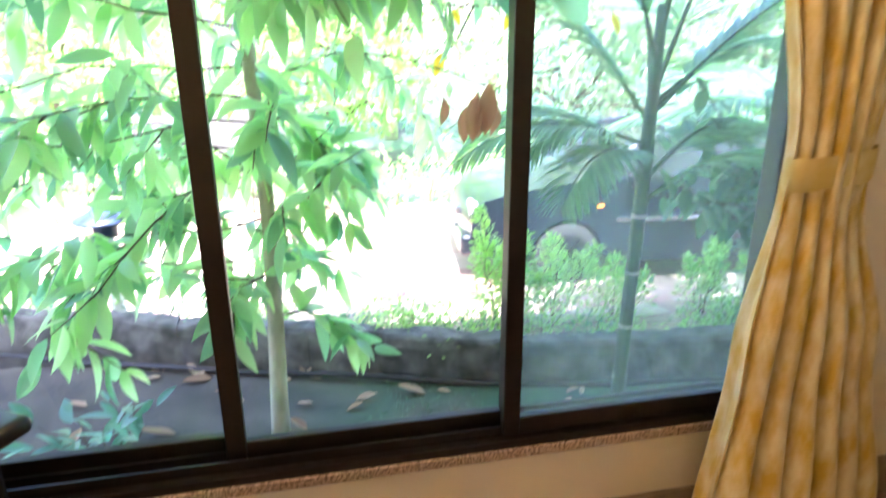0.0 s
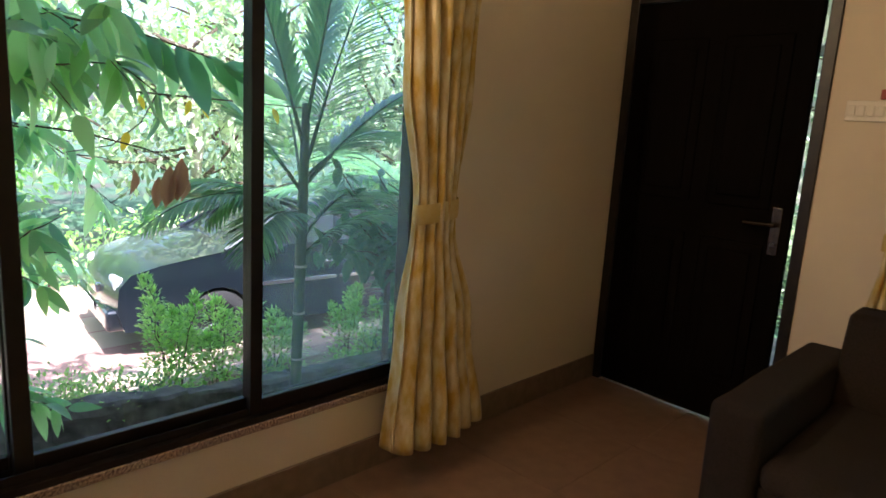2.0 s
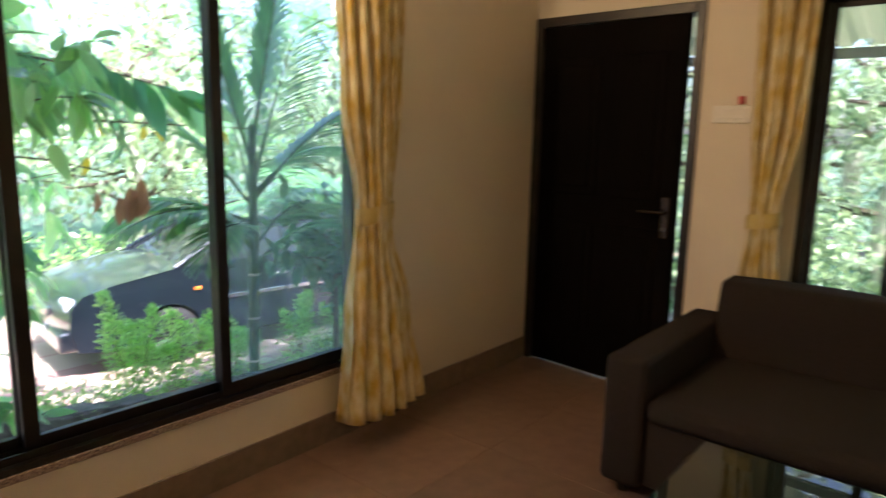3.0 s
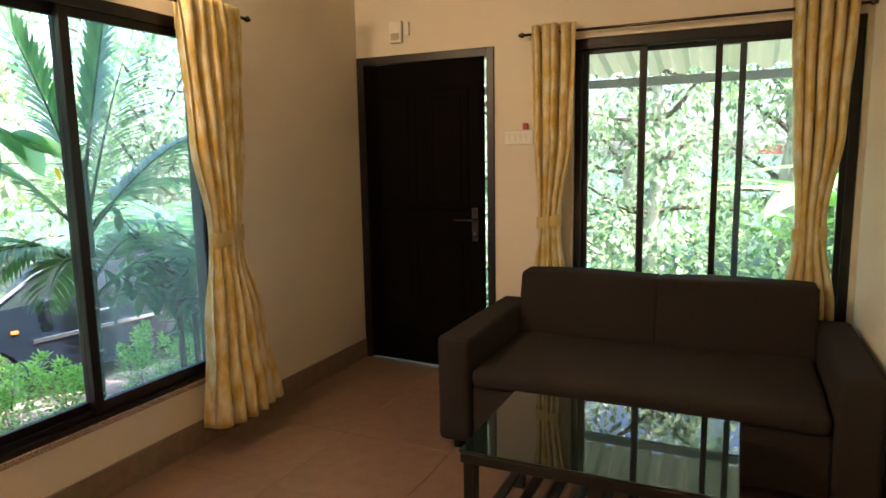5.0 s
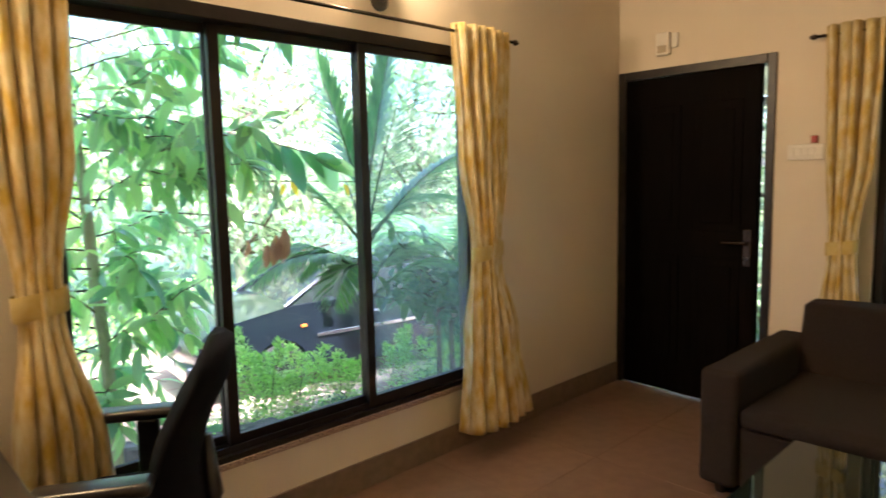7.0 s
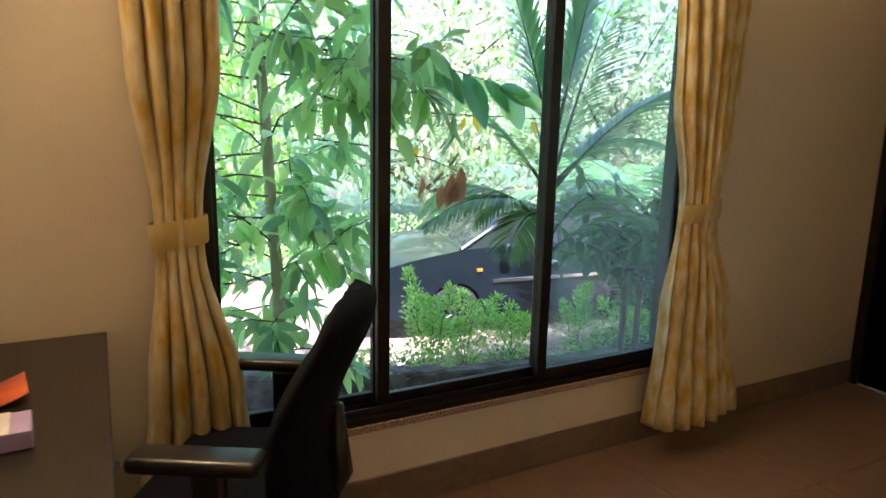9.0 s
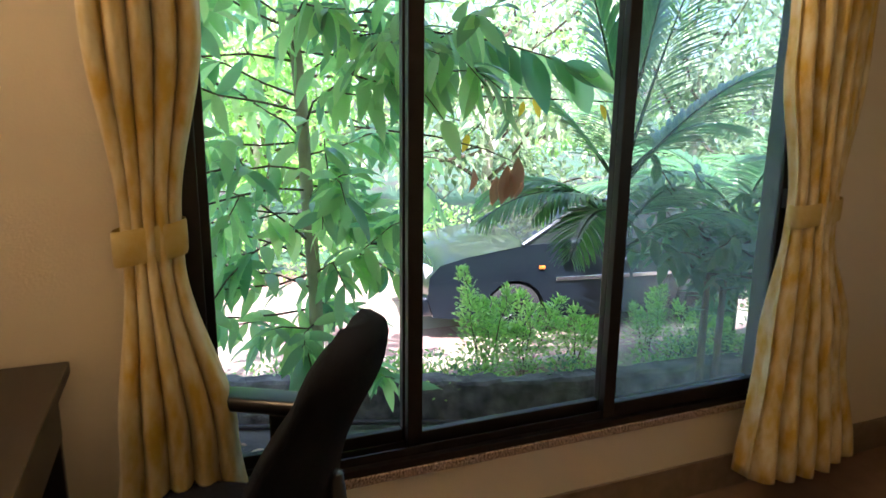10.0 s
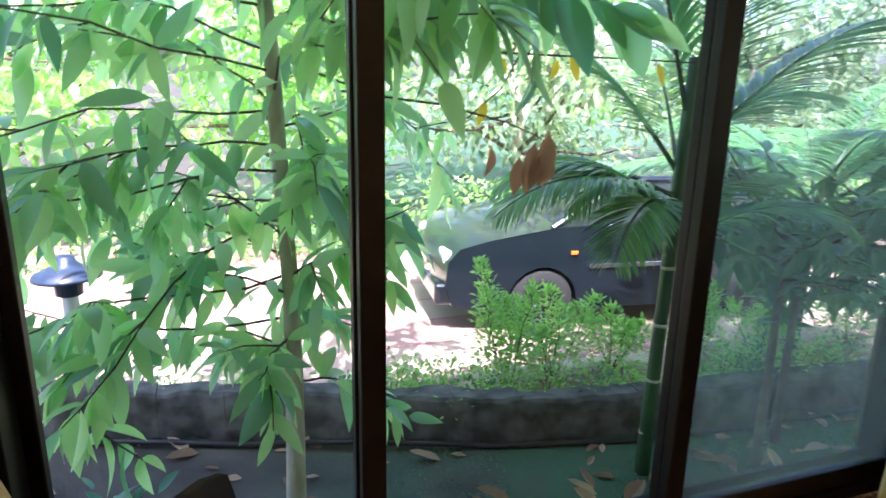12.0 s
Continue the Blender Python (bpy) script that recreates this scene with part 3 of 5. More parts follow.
def coffee_table():
    t = thing("coffee_table", "low black wooden coffee table with a glass top", "table")
    x0, x1, y0, y1, h = 0.645, 1.26, -0.865, 0.02, 0.42
    for a, b, c, d in ((x0, x0 + 0.055, y0, y1), (x1 - 0.055, x1, y0, y1), (x0 + 0.055, x1 - 0.055, y0, y0 + 0.055), (x0 + 0.055, x1 - 0.055, y1 - 0.055, y1)):
        part("top_rail", box(a, b, c, d, h - 0.05, h - 0.012, 0.004), BLACKWOOD, t)
    g = part("glass_top", box(x0 - 0.004, x1 + 0.004, y0 - 0.004, y1 + 0.004, h - 0.011, h - 0.002, 0.003), TABLEGLASS, t, "dark reflective glass pane")
    for x in (x0 + 0.03, x1 - 0.03):
        for y in (y0 + 0.03, y1 - 0.03):
            part("leg", box(x - 0.022, x + 0.022, y - 0.022, y + 0.022, 0, h - 0.05, 0.004), BLACKWOOD, t)
    for i in range(9):
        y = y0 + 0.07 + i * (y1 - y0 - 0.14) / 8
        part("shelf_slat", box(x0 + 0.03, x1 - 0.03, y - 0.02, y + 0.02, 0.14, 0.155, 0.003), BLACKWOOD, t)
    for x in (x0 + 0.03, x1 - 0.03):
        part("shelf_rail", box(x - 0.012, x + 0.012, y0 + 0.05, y1 - 0.05, 0.115, 0.139, 0.003), BLACKWOOD, t)


TABLEGLASS = mat("smoked_glass", (0.010, 0.017, 0.014), (0.010, 0.017, 0.014), 0.012, 5, spec=0.5)
sofa()
coffee_table()


# ---- desk and what lies on it ----
def desk():
    d = thing("desk", "dark brown laminate writing desk with a locked drawer", "desk")
    x0, x1, y0, y1, h = -1.65, -1.073, 0.42, 1.575, 0.80
    part("top", box(x0, x1, y0, y1, h - 0.03, h, 0.003), DESKTOP, d)
    for y in (y1 - 0.03, y0 + 0.02):
        part("side_panel", box(x0 + 0.02, x1 - 0.03, y - 0.012, y + 0.012, 0, h - 0.03, 0.002), BLACKWOOD, d)
    part("back_panel", box(x0 + 0.02, x0 + 0.038, y0 + 0.035, y1 - 0.045, 0.3, h - 0.03), BLACKWOOD, d)
    dr = part("drawer", box(x1 - 0.045, x1 - 0.022, y0 + 0.04, y1 - 0.05, h - 0.165, h - 0.035, 0.003), DESKTOP, d)
    part("lock", lathe([(0.011, 0), (0.011, 0.006), (0.008, 0.009)], 14), STEEL, dr).matrix_local = pose(x1 - 0.022, 0.92, h - 0.075, 0, 90, 0)
    k = part("key", box(-0.001, 0.001, -0.011, 0.011, 0.0, 0.022, 0.0008), STEEL, dr)
    k.matrix_local = pose(x1 - 0.012, 0.92, h - 0.075, 0, 90, 0)


desk()


def brochure():
    t = thing("brochure", "curled orange and brown printed leaflet on the desk", "leaflet")
    vs, fs = [], []
    for j in range(9):
        for i in range(13):
            u, v = i / 12, j / 8
            vs.append((u * 0.20, v * 0.13, 0.002 + 0.03 * max(0, u - 0.6) ** 1.5 * 3 + 0.004 * v))
    for j in range(8):
        for i in range(12):
            q = j * 13 + i
            fs.append((q, q + 1, q + 14, q + 13))
    o = mesh_from("sheet", vs, fs, mat("orange_print", (0.55, 0.12, 0.03), (0.35, 0.05, 0.03), 0.3, 18), t, True)
    o.modifiers.new("thick", "SOLIDIFY").thickness = 0.001
    t.matrix_world = pose(-1.42, 1.09, 0.8005, 0, 0, 8)


def box_on_desk():
    t = thing("box", "small white and lilac cardboard box on the desk", "box")
    part("carton", box(0, 0.17, 0, 0.10, 0, 0.035, 0.002), mat("lilac_card", (0.42, 0.33, 0.62), (0.36, 0.28, 0.55), 0.4, 12), t)
    part("panel", box(0.085, 0.135, -0.0015, 0.1015, 0.0345, 0.0365), mat("white_card", (0.8, 0.78, 0.8), None, 0.4, 12), t)
    t.matrix_world = pose(-1.37, 0.89, 0.80, 0, 0, 4)


brochure()
box_on_desk()


# ---- office chair ----
def office_chair():
    """Local axes: the sitter looks along +x."""
    c = thing("office_chair", "black office chair with fabric back and plastic armrests at the desk", "office chair")
    part("seat", cushion(-0.23, 0.20, -0.24, 0.24, 0.44, 0.52, 0.035, 0.01), CHAIRFAB, c, smooth=True)
    # shaped backrest: lofted across its width, leaning back above the lumbar bulge
    vs, fs = [], []
    NZ, NY = 22, 16
    for side in (0, 1):
        for j in range(NZ + 1):
            s = j / NZ
            z = 0.46 + 0.55 * s
            xc = -0.215 + 0.045 * math.sin(math.pi * min(1, s * 1.25)) - 0.12 * s ** 1.6
            hw = 0.235 * (1 - 0.16 * s) * (1 - max(0, (s - 0.86) / 0.14) ** 2.2 * 0.7)
            th = 0.050 * (1 - 0.5 * s ** 4) + 0.012
            for i in range(NY + 1):
                q = -1 + 2 * i / NY
                edge = (1 - abs(q) ** 4) * (1 - max(0, (s - 0.93) / 0.07) ** 2 * 0.8)
                wrap = 0.028 * q * q
                vs.append((xc + wrap + (th if side == 0 else -th) * max(0.12, edge), q * hw, z))
    n = (NZ + 1) * (NY + 1)
    for side in (0, 1):
        for j in range(NZ):
            for i in range(NY):
                q = side * n + j * (NY + 1) + i
                f = (q, q + 1, q + NY + 2, q + NY + 1)
                fs.append(f if side == 0 else f[::-1])
    ring = [j * (NY + 1) for j in range(NZ + 1)]
    for a, b in zip(ring, ring[1:]):
        fs.append((a, b, b + n, a + n))
        fs.append((a + NY, a + NY + n, b + NY + n, b + NY))
    top = NZ * (NY + 1)
    for i in range(NY):
        fs.append((top + i, top + i + 1, top + i + 1 + n, top + i + n))
        fs.append((i, i + n, i + 1 + n, i + 1))
    mesh_from("backrest", vs, fs, CHAIRFAB, c, True)
    part("back_bracket", tube([(-0.10, 0, 0.42), (-0.24, 0, 0.43), (-0.28, 0, 0.52), (-0.265, 0, 0.70)], [0.03, 0.03, 0.028, 0.02], 8), CHAIRPLA, c, smooth=True)
    for sgn in (-1, 1):
        y = sgn * 0.285
        a = part("armrest", box(-0.17, 0.11, y - 0.042, y + 0.042, 0.675, 0.712, 0.016, 4), CHAIRPLA, c, smooth=True)
        part("arm_post", box(-0.09, -0.02, y - 0.02, y + 0.02, 0.45, 0.675, 0.01), CHAIRPLA, a)
        part("arm_foot", box(-0.09, -0.02, min(y, y - sgn * 0.12), max(y, y - sgn * 0.12), 0.425, 0.449, 0.006), CHAIRPLA, a)
    part("mechanism", box(-0.11, 0.11, -0.09, 0.09, 0.39, 0.44, 0.012), CHAIRPLA, c)
    part("gas_lift", lathe([(0.03, 0.10), (0.03, 0.24), (0.02, 0.245), (0.02, 0.39)], 16), CHAIRPLA, c)
    for k in range(5):
        g = k * 2 * math.pi / 5 + 0.3
        u = Vector((math.cos(g), math.sin(g), 0))
        leg = part("base_arm", tube([u * 0.02 + Vector((0, 0, 0.11)), u * 0.17 + Vector((0, 0, 0.10)), u * 0.30 + Vector((0, 0, 0.075))], [0.028, 0.022, 0.016], 8), CHAIRPLA, c)
        bm = bmesh.new()
        side = Vector((-u.y, u.x, 0))
        for s2 in (-0.018, 0.018):
            tube([u * 0.30 + side * (s2 - 0.008) + Vector((0, 0, 0.028)), u * 0.30 + side * (s2 + 0.008) + Vector((0, 0, 0.028))], 0.028, 14, bm)
        part("castor", bm, CHAIRPLA, leg)
    c.matrix_world = pose(*CHAIR)


CHAIR = (-0.805, 1.19, 0, 0, 0, 150)
office_chair()


# ---- fittings on the walls ----
def wall_lamp(x, z, watts, on_label):
    t = thing("wall_lamp", on_label, "wall lamp", group="wall lamps")
    part("mount", lathe([(0.045, 0), (0.045, 0.012), (0.03, 0.02)], 20), STEEL, t).matrix_local = pose(x, A, z, 90, 0, 0)
    part("arm", tube([(x, A - 0.015, z), (x, A - 0.06, z), (x, A - 0.075, z + 0.03)], 0.008, 8), STEEL, t)
    bm = lathe([(0.02, 0.0), (0.045, 0.01), (0.055, 0.05), (0.062, 0.11), (0.058, 0.11), (0.03, 0.02)], 20, centre=(x, A - 0.075, z + 0.03))
    part("shade", bm, STEEL, t, smooth=True)
    bulb = part("bulb", lathe([(0.010, 0), (0.026, 0.03), (0.03, 0.055), (0.02, 0.08), (0.005, 0.09)], 14, centre=(x, A - 0.075, z + 0.045)), emit("warm_bulb", (1.0, 0.62, 0.22), 12), t, smooth=True)
    l = new("bulb_light", bpy.data.lights.new("bulb_light", "POINT"))
    l.data.energy, l.data.color, l.data.shadow_soft_size = watts, (1.0, 0.71, 0.34), 0.04
    l.location = (x, A - 0.12, z + 0.19)


wall_lamp(0.57, 2.235, 3.2, "small steel wall lamp glowing warm above the window")
wall_lamp(-1.30, 2.235, 18.0, "small steel wall lamp glowing warm above the desk")


def doorbell():
    t = thing("doorbell_chime", "cream plastic chime box on the wall above the door", "door chime")
    part("case", box(B - 0.035, B, 1.235, 1.325, 2.175, 2.315, 0.008), PLASTIC, t)
    part("grille", box(B - 0.038, B - 0.034, 1.25, 1.31, 2.19, 2.235, 0.001), mat("beige_plastic", (0.5, 0.42, 0.3), None, 0.5, 20), t)
    part("side_clip", box(B - 0.02, B, 1.185, 1.225, 2.215, 2.305, 0.006), PLASTIC, t)


def switch_board():
    t = thing("switch_board", "cream plastic switch plate on the wall beside the door", "switch")
    part("plate", box(B - 0.012, B, 0.345, 0.53, 1.495, 1.58, 0.004), PLASTIC, t)
    for i in range(5):
        y = 0.353 + i * 0.035
        part("rocker", box(B - 0.018, B - 0.0125, y, y + 0.026, 1.515, 1.56, 0.003), PLASTIC, t)
    part("indicator", box(B - 0.02, B - 0.0005, 0.378, 0.41, 1.585, 1.625, 0.004), REDPLA, t, "small red switch")


doorbell()
switch_board()

# ---- garden ground ----
def ground_z(x, y):
    f = min(1.0, max(0.0, (y - 4.3) / 1.1))
    f = f * f * (3 - 2 * f)
    return -0.68 - 0.45 * f


def ground():
    def line(lo, hi, near, step):
        a = [lo, lo * 0.4, lo * 0.12]
        b = [hi * 0.12, hi * 0.4, hi]
        return a + list(np.arange(-near, near + 6, step)) + b
    xs = line(-400, 400, 10, 0.12)
    ys = [-400, -150, -50, -20, -8] + list(np.arange(-4, 14, 0.12)) + [20, 50, 150, 400]
    vs, fs = [], []
    for y in ys:
        for x in xs:
            near = 1.0 if 1.6 < y < 4.1 else 0.4
            vs.append((x, y, ground_z(x, y) + 0.035 * near * noise.noise(Vector((x * 1.7, y * 1.7, 0))) + 0.012 * near * noise.noise(Vector((x * 7, y * 7, 3)))))
    n = len(xs)
    for j in range(len(ys) - 1):
        for i in range(n - 1):
            q = j * n + i
            fs.append((q, q + 1, q + n + 1, q + n))
    o = mesh_from("ground", vs, fs, GROUND, None, True)
    tagged(o, "shaded mossy garden soil with grass patches", "ground", kind="structure")


ground()
KERB = [(-14, 5.6), (-6, 5.6), (-3, 4.95), (-1.3, 4.38), (-0.45, 4.08), (0.07, 3.93), (0.5, 3.76), (1.05, 3.57), (1.6, 3.46), (2.2, 3.40), (4.0, 3.27), (9.0, 3.1), (16, 3.0)]


def kerb_y(x):
    for (xa, ya), (xb, yb) in zip(KERB, KERB[1:]):
        if xa <= x <= xb:
            return ya + (yb - ya) * (x - xa) / (xb - xa)
    return KERB[-1][1]


def paving():
    vs, fs = [], []
    xs = list(np.arange(-14, 16, 0.5))
    ys = [0.0, 0.3, 0.6, 0.9, 1.3, 1.8, 2.5, 3.6, 5.4]
    for x in xs:
        for d in ys:
            y = kerb_y(x) + 0.55 + d
            vs.append((x, y, ground_z(x, y) + 0.03))
    n = len(ys)
    for i in range(len(xs) - 1):
        for j in range(n - 1):
            q = i * n + j
            fs.append((q, q + n, q + n + 1, q + 1))
    o = mesh_from("drive", vs, fs, PAVING)
    tagged(o, "sunlit pink and cream paved drive", "driveway", kind="structure")


paving()


def kerb():
    k = thing("garden_kerb", "old weathered concrete garden kerb with worn edges", "kerb", kind="structure")
    r = random.Random(4)
    x = -7.0
    while x < 8.0:
        L = r.uniform(0.24, 0.46)
        xa, xb = x + 0.001, x + L - 0.001
        bm = bmesh.new()
        box(0, 1, 0, 1, 0, 1, bm=bm)
        bmesh.ops.subdivide_edges(bm, edges=bm.edges[:], cuts=5, use_grid_fill=True)
        top = -0.40 + r.uniform(-0.006, 0.006) - (0.02 if x > 0.8 else 0)
        for v in bm.verts:
            px = xa + (xb - xa) * v.co.x
            py = kerb_y(px) + 0.19 * v.co.y
            pz = -0.80 + (top + 0.80) * v.co.z
            nn = noise.noise(Vector((px * 6, py * 6, pz * 6))) * 0.022 + noise.noise(Vector((px * 19, py * 19, pz * 19))) * 0.012
            if v.co.z > 0.99 and (v.co.y < 0.01 or v.co.y > 0.99):
                pz -= 0.02
                py += 0.012 if v.co.y < 0.5 else -0.012
            v.co = Vector((px, py + nn, pz + nn * 0.7))
        part("stone", bm, STONE, k)
        x += L


kerb()
hose = thing("garden_hose", "black irrigation pipe lying along the kerb", "pipe")
part("pipe", tube([(x, kerb_y(x) - 0.07 + 0.02 * math.sin(x * 2), -0.655 + 0.02 * noise.noise(Vector((x * 1.7, 3, 0)))) for x in np.arange(-5, 6, 0.35)], 0.017, 8), HOSE, hose, smooth=True)


# ---- plants ----
def branch_path(p, d, length, n=6, bend=0.25, drop=0.0):
    pts = [Vector(p)]
    d = Vector(d).normalized()
    for i in range(n):
        d = (d + rv(bend) * 0.6 + Vector((0, 0, -drop))).normalized()
        pts.append(pts[-1] + d * length / n)
    return pts


SHAPE_BROAD = leaf_shape(0.40, 0.16, 0.16, 6)
SHAPE_LANCE = leaf_shape(0.30, 0.14, 0.30, 6)
SHAPE_SMALL = leaf_shape(0.52, 0.10, 0.12, 3)
LEAF_MESHES = []
for k, (w, fo, dr) in enumerate(((0.36, 0.16, 0.2), (0.30, 0.12, 0.35), (0.42, 0.2, 0.1), (0.34, 0.1, 0.45))):
    v_, f_ = leaf_shape(w, fo, dr, 6, 0.004)
    me_ = bpy.data.meshes.new("leaf")
    me_.from_pydata(v_.tolist(), [], f_)
    me_.materials.append(LEAFO)
    for p_ in me_.polygons:
        p_.use_smooth = True
    LEAF_MESHES.append(me_)


def place_leaf(parent, p, d, up, s, me=None, name="leaf"):
    o = new(name, me or RND.choice(LEAF_MESHES))
    d = Vector(d).normalized()
    y = Vector(up).cross(d)
    y = y.normalized() if y.length > 1e-3 else Vector((0, 1, 0))
    z = d.cross(y)
    m = Matrix((d, y, z)).transposed().to_4x4()
    o.parent = parent
    o.matrix_local = Matrix.Translation(p) @ m @ Matrix.Scale(s, 4)
    return o


def young_tree():
    t = thing("tree", "slim pale-barked young tree with long drooping green leaves", "tree")
    trunk = [Vector(p) for p in ((-0.215, 3.18, -0.72), (-0.205, 3.20, -0.4), (-0.19, 3.25, 0.0), (-0.18, 3.31, 0.45), (-0.195, 3.375, 0.9), (-0.21, 3.38, 1.4), (-0.25, 3.40, 2.0), (-0.20, 3.43, 2.8), (-0.25, 3.45, 3.6))]
    part("trunk", tube(trunk, [0.050, 0.043, 0.039, 0.036, 0.034, 0.032, 0.029, 0.022, 0.010], 12), BARK, t, smooth=True)
    twigs = bmesh.new()
    near, rest = [], []
    starts = []
    for i in range(46):
        z = 0.05 + 3.3 * (i / 45) ** 0.9
        k = max(j for j in range(len(trunk)) if trunk[j].z <= z)
        k = min(k, len(trunk) - 2)
        f = (z - trunk[k].z) / (trunk[k + 1].z - trunk[k].z)
        p = trunk[k].lerp(trunk[k + 1], f)
        ang = i * 2.4 + RND.uniform(-0.4, 0.4)
        d = Vector((math.cos(ang), 0.9 * math.sin(ang), RND.uniform(-0.1, 1.0)))
        if d.y > 0.55:
            d.y *= 0.4
        L = RND.uniform(0.7, 1.45) * (0.75 + 0.35 * min(1, z))
        if d.y < 0:
            L *= min(1.0, 1.5 / max(0.3, abs(L * d.y)) * 0.75)
        if d.x > 0.2 and z < 1.2:
            L *= 0.45
        starts.append((p, d, L))
    # long limbs that reach across the window towards the house
    for p, d, L in (((-0.24, 3.39, 1.85), (0.62, -0.70, 0.02), 1.25), ((-0.22, 3.38, 1.65), (0.75, -0.4, 0.0), 1.3), ((-0.22, 3.38, 1.9), (-0.75, -0.6, 0.15), 1.4), ((-0.19, 3.37, 0.75), (-0.85, -0.55, 0.0), 1.3), ((-0.19, 3.37, 0.5), (-1, -0.35, 0.05), 1.3), ((-0.24, 3.4, 2.2), (0.6, -0.7, 0.1), 1.4), ((-0.19, 3.37, 0.95), (-0.95, -0.4, 0.1), 1.5), ((-0.2, 3.38, 1.2), (-1, 0.1, 0.05), 1.6), ((-0.2, 3.38, 1.35), (-0.9, -0.25, 0.2), 1.6), ((-0.22, 3.38, 1.6), (-1, 0.2, 0.1), 1.7), ((-0.2, 3.38, 0.3), (-1, 0.15, 0.15), 1.2), ((-0.23, 3.39, 1.75), (-0.8, -0.3, 0.25), 1.7), ((-0.24, 3.4, 2.0), (-0.9, 0.0, 0.0), 1.7)):
        starts.append((Vector(p), Vector(d), L))
    for p, d, L in starts:
        pts = branch_path(p, d, L, 7, 0.42, 0.07)
        tube(pts, [0.0066 - 0.0007 * j for j in range(8)], 5, twigs)
        shoots = [pts]
        for j in range(2, 7):
            if RND.random() < 0.55:
                sp = branch_path(pts[j], (pts[j] - pts[j - 1]).normalized() + rv(0.9), 0.28, 3, 0.3, 0.1)
                tube(sp, [0.005, 0.004, 0.003, 0.002], 4, twigs, False)
                shoots.append(sp)
        for sh in shoots:
            for j in range(1, len(sh)):
                for q in range(4 if sh is pts else 3):
                    if sh is pts and j < 3 and RND.random() < 0.6:
                        continue
                    a = sh[j - 1].lerp(sh[j], RND.random())
                    dl = (sh[j] - sh[j - 1]).normalized() * 0.5 + rv(0.9) + Vector((0, 0, -0.5))
                    s = RND.uniform(0.13, 0.24)
                    row = (a, dl, Vector((0, -0.3, 1)) + rv(0.8), s)
                    if a.x + 0.85 > 0.42 * (a.y - 0.1) and a.z < 1.3 + 0.15 * RND.random():
                        continue
                    if a.y - abs(dl.y) * s < A + 0.35:
                        continue
                    (near if a.y < 3.5 and -1.4 < a.x < 1.3 and 0.1 < a.z < 2.0 else rest).append(row)
    part("limbs", twigs, TWIG, t, smooth=True)
    # the long-leaved spray that hangs in front of the middle panes
    spine = [Vector(p) for p in ((-0.22, 3.38, 1.72), (0.0, 3.1, 1.76), (0.28, 2.85, 1.72), (0.55, 2.72, 1.68), (0.80, 2.68, 1.62), (0.98, 2.66, 1.55))]
    tube(spine, [0.009, 0.008, 0.006, 0.005, 0.004, 0.002], 5, twigs2 := bmesh.new())
    part("spray", twigs2, TWIG, t)
    for i in range(17):
        f = 1.2 + 3.7 * i / 16
        k = min(4, int(f))
        a = spine[k].lerp(spine[k + 1], f - k)
        sg = 1 if i % 2 else -1
        place_leaf(t, a, Vector((0.30 + 0.6 * RND.random(), 0.2 * sg, -0.2 - 0.8 * RND.random())), Vector((0.0, -0.9, 0.45)) + rv(0.4), RND.uniform(0.22, 0.33), LEAF_MESHES[2])
    RND.shuffle(near)
    for row in near[:280]:
        place_leaf(t, *row)
    o = leaves_mesh("foliage", rest + near[280:], SHAPE_LANCE, LEAF, t)
    tagged(o, kind="stuff")
    # a spray of dry leaves caught on a twig
    dry = thing("dry_leaves", "hanging cluster of withered brown leaves on a twig", "leaves")
    for dx, dy, dz, s in ((0, 0, 0.09, 0.21), (0.045, -0.02, 0.13, 0.22), (-0.10, 0.2, 0.06, 0.14), (-0.03, 0.06, 0.03, 0.16), (0.075, 0.03, 0.05, 0.15), (0.02, 0.03, 0.06, 0.17)):
        oo = leaves_mesh("dry_leaf", [(Vector((0.70 + dx, 2.83 + dy, 1.02 + dz)), Vector((0.1 * RND.uniform(-1, 1), 0.1, -1)), Vector((RND.uniform(-0.5, 0.5), -1, 0)), s)], leaf_shape(0.34, 0.5, 0.12, 6, 0.03), DRY, dry)
    part("twig", tube([(0.05, 3.45, 1.28), (0.4, 3.05, 1.24), (0.62, 2.93, 1.18), (0.74, 2.9, 1.13), (0.83, 2.92, 1.08)], [0.006, 0.005, 0.004, 0.003, 0.002], 5), TWIG, dry)


young_tree()


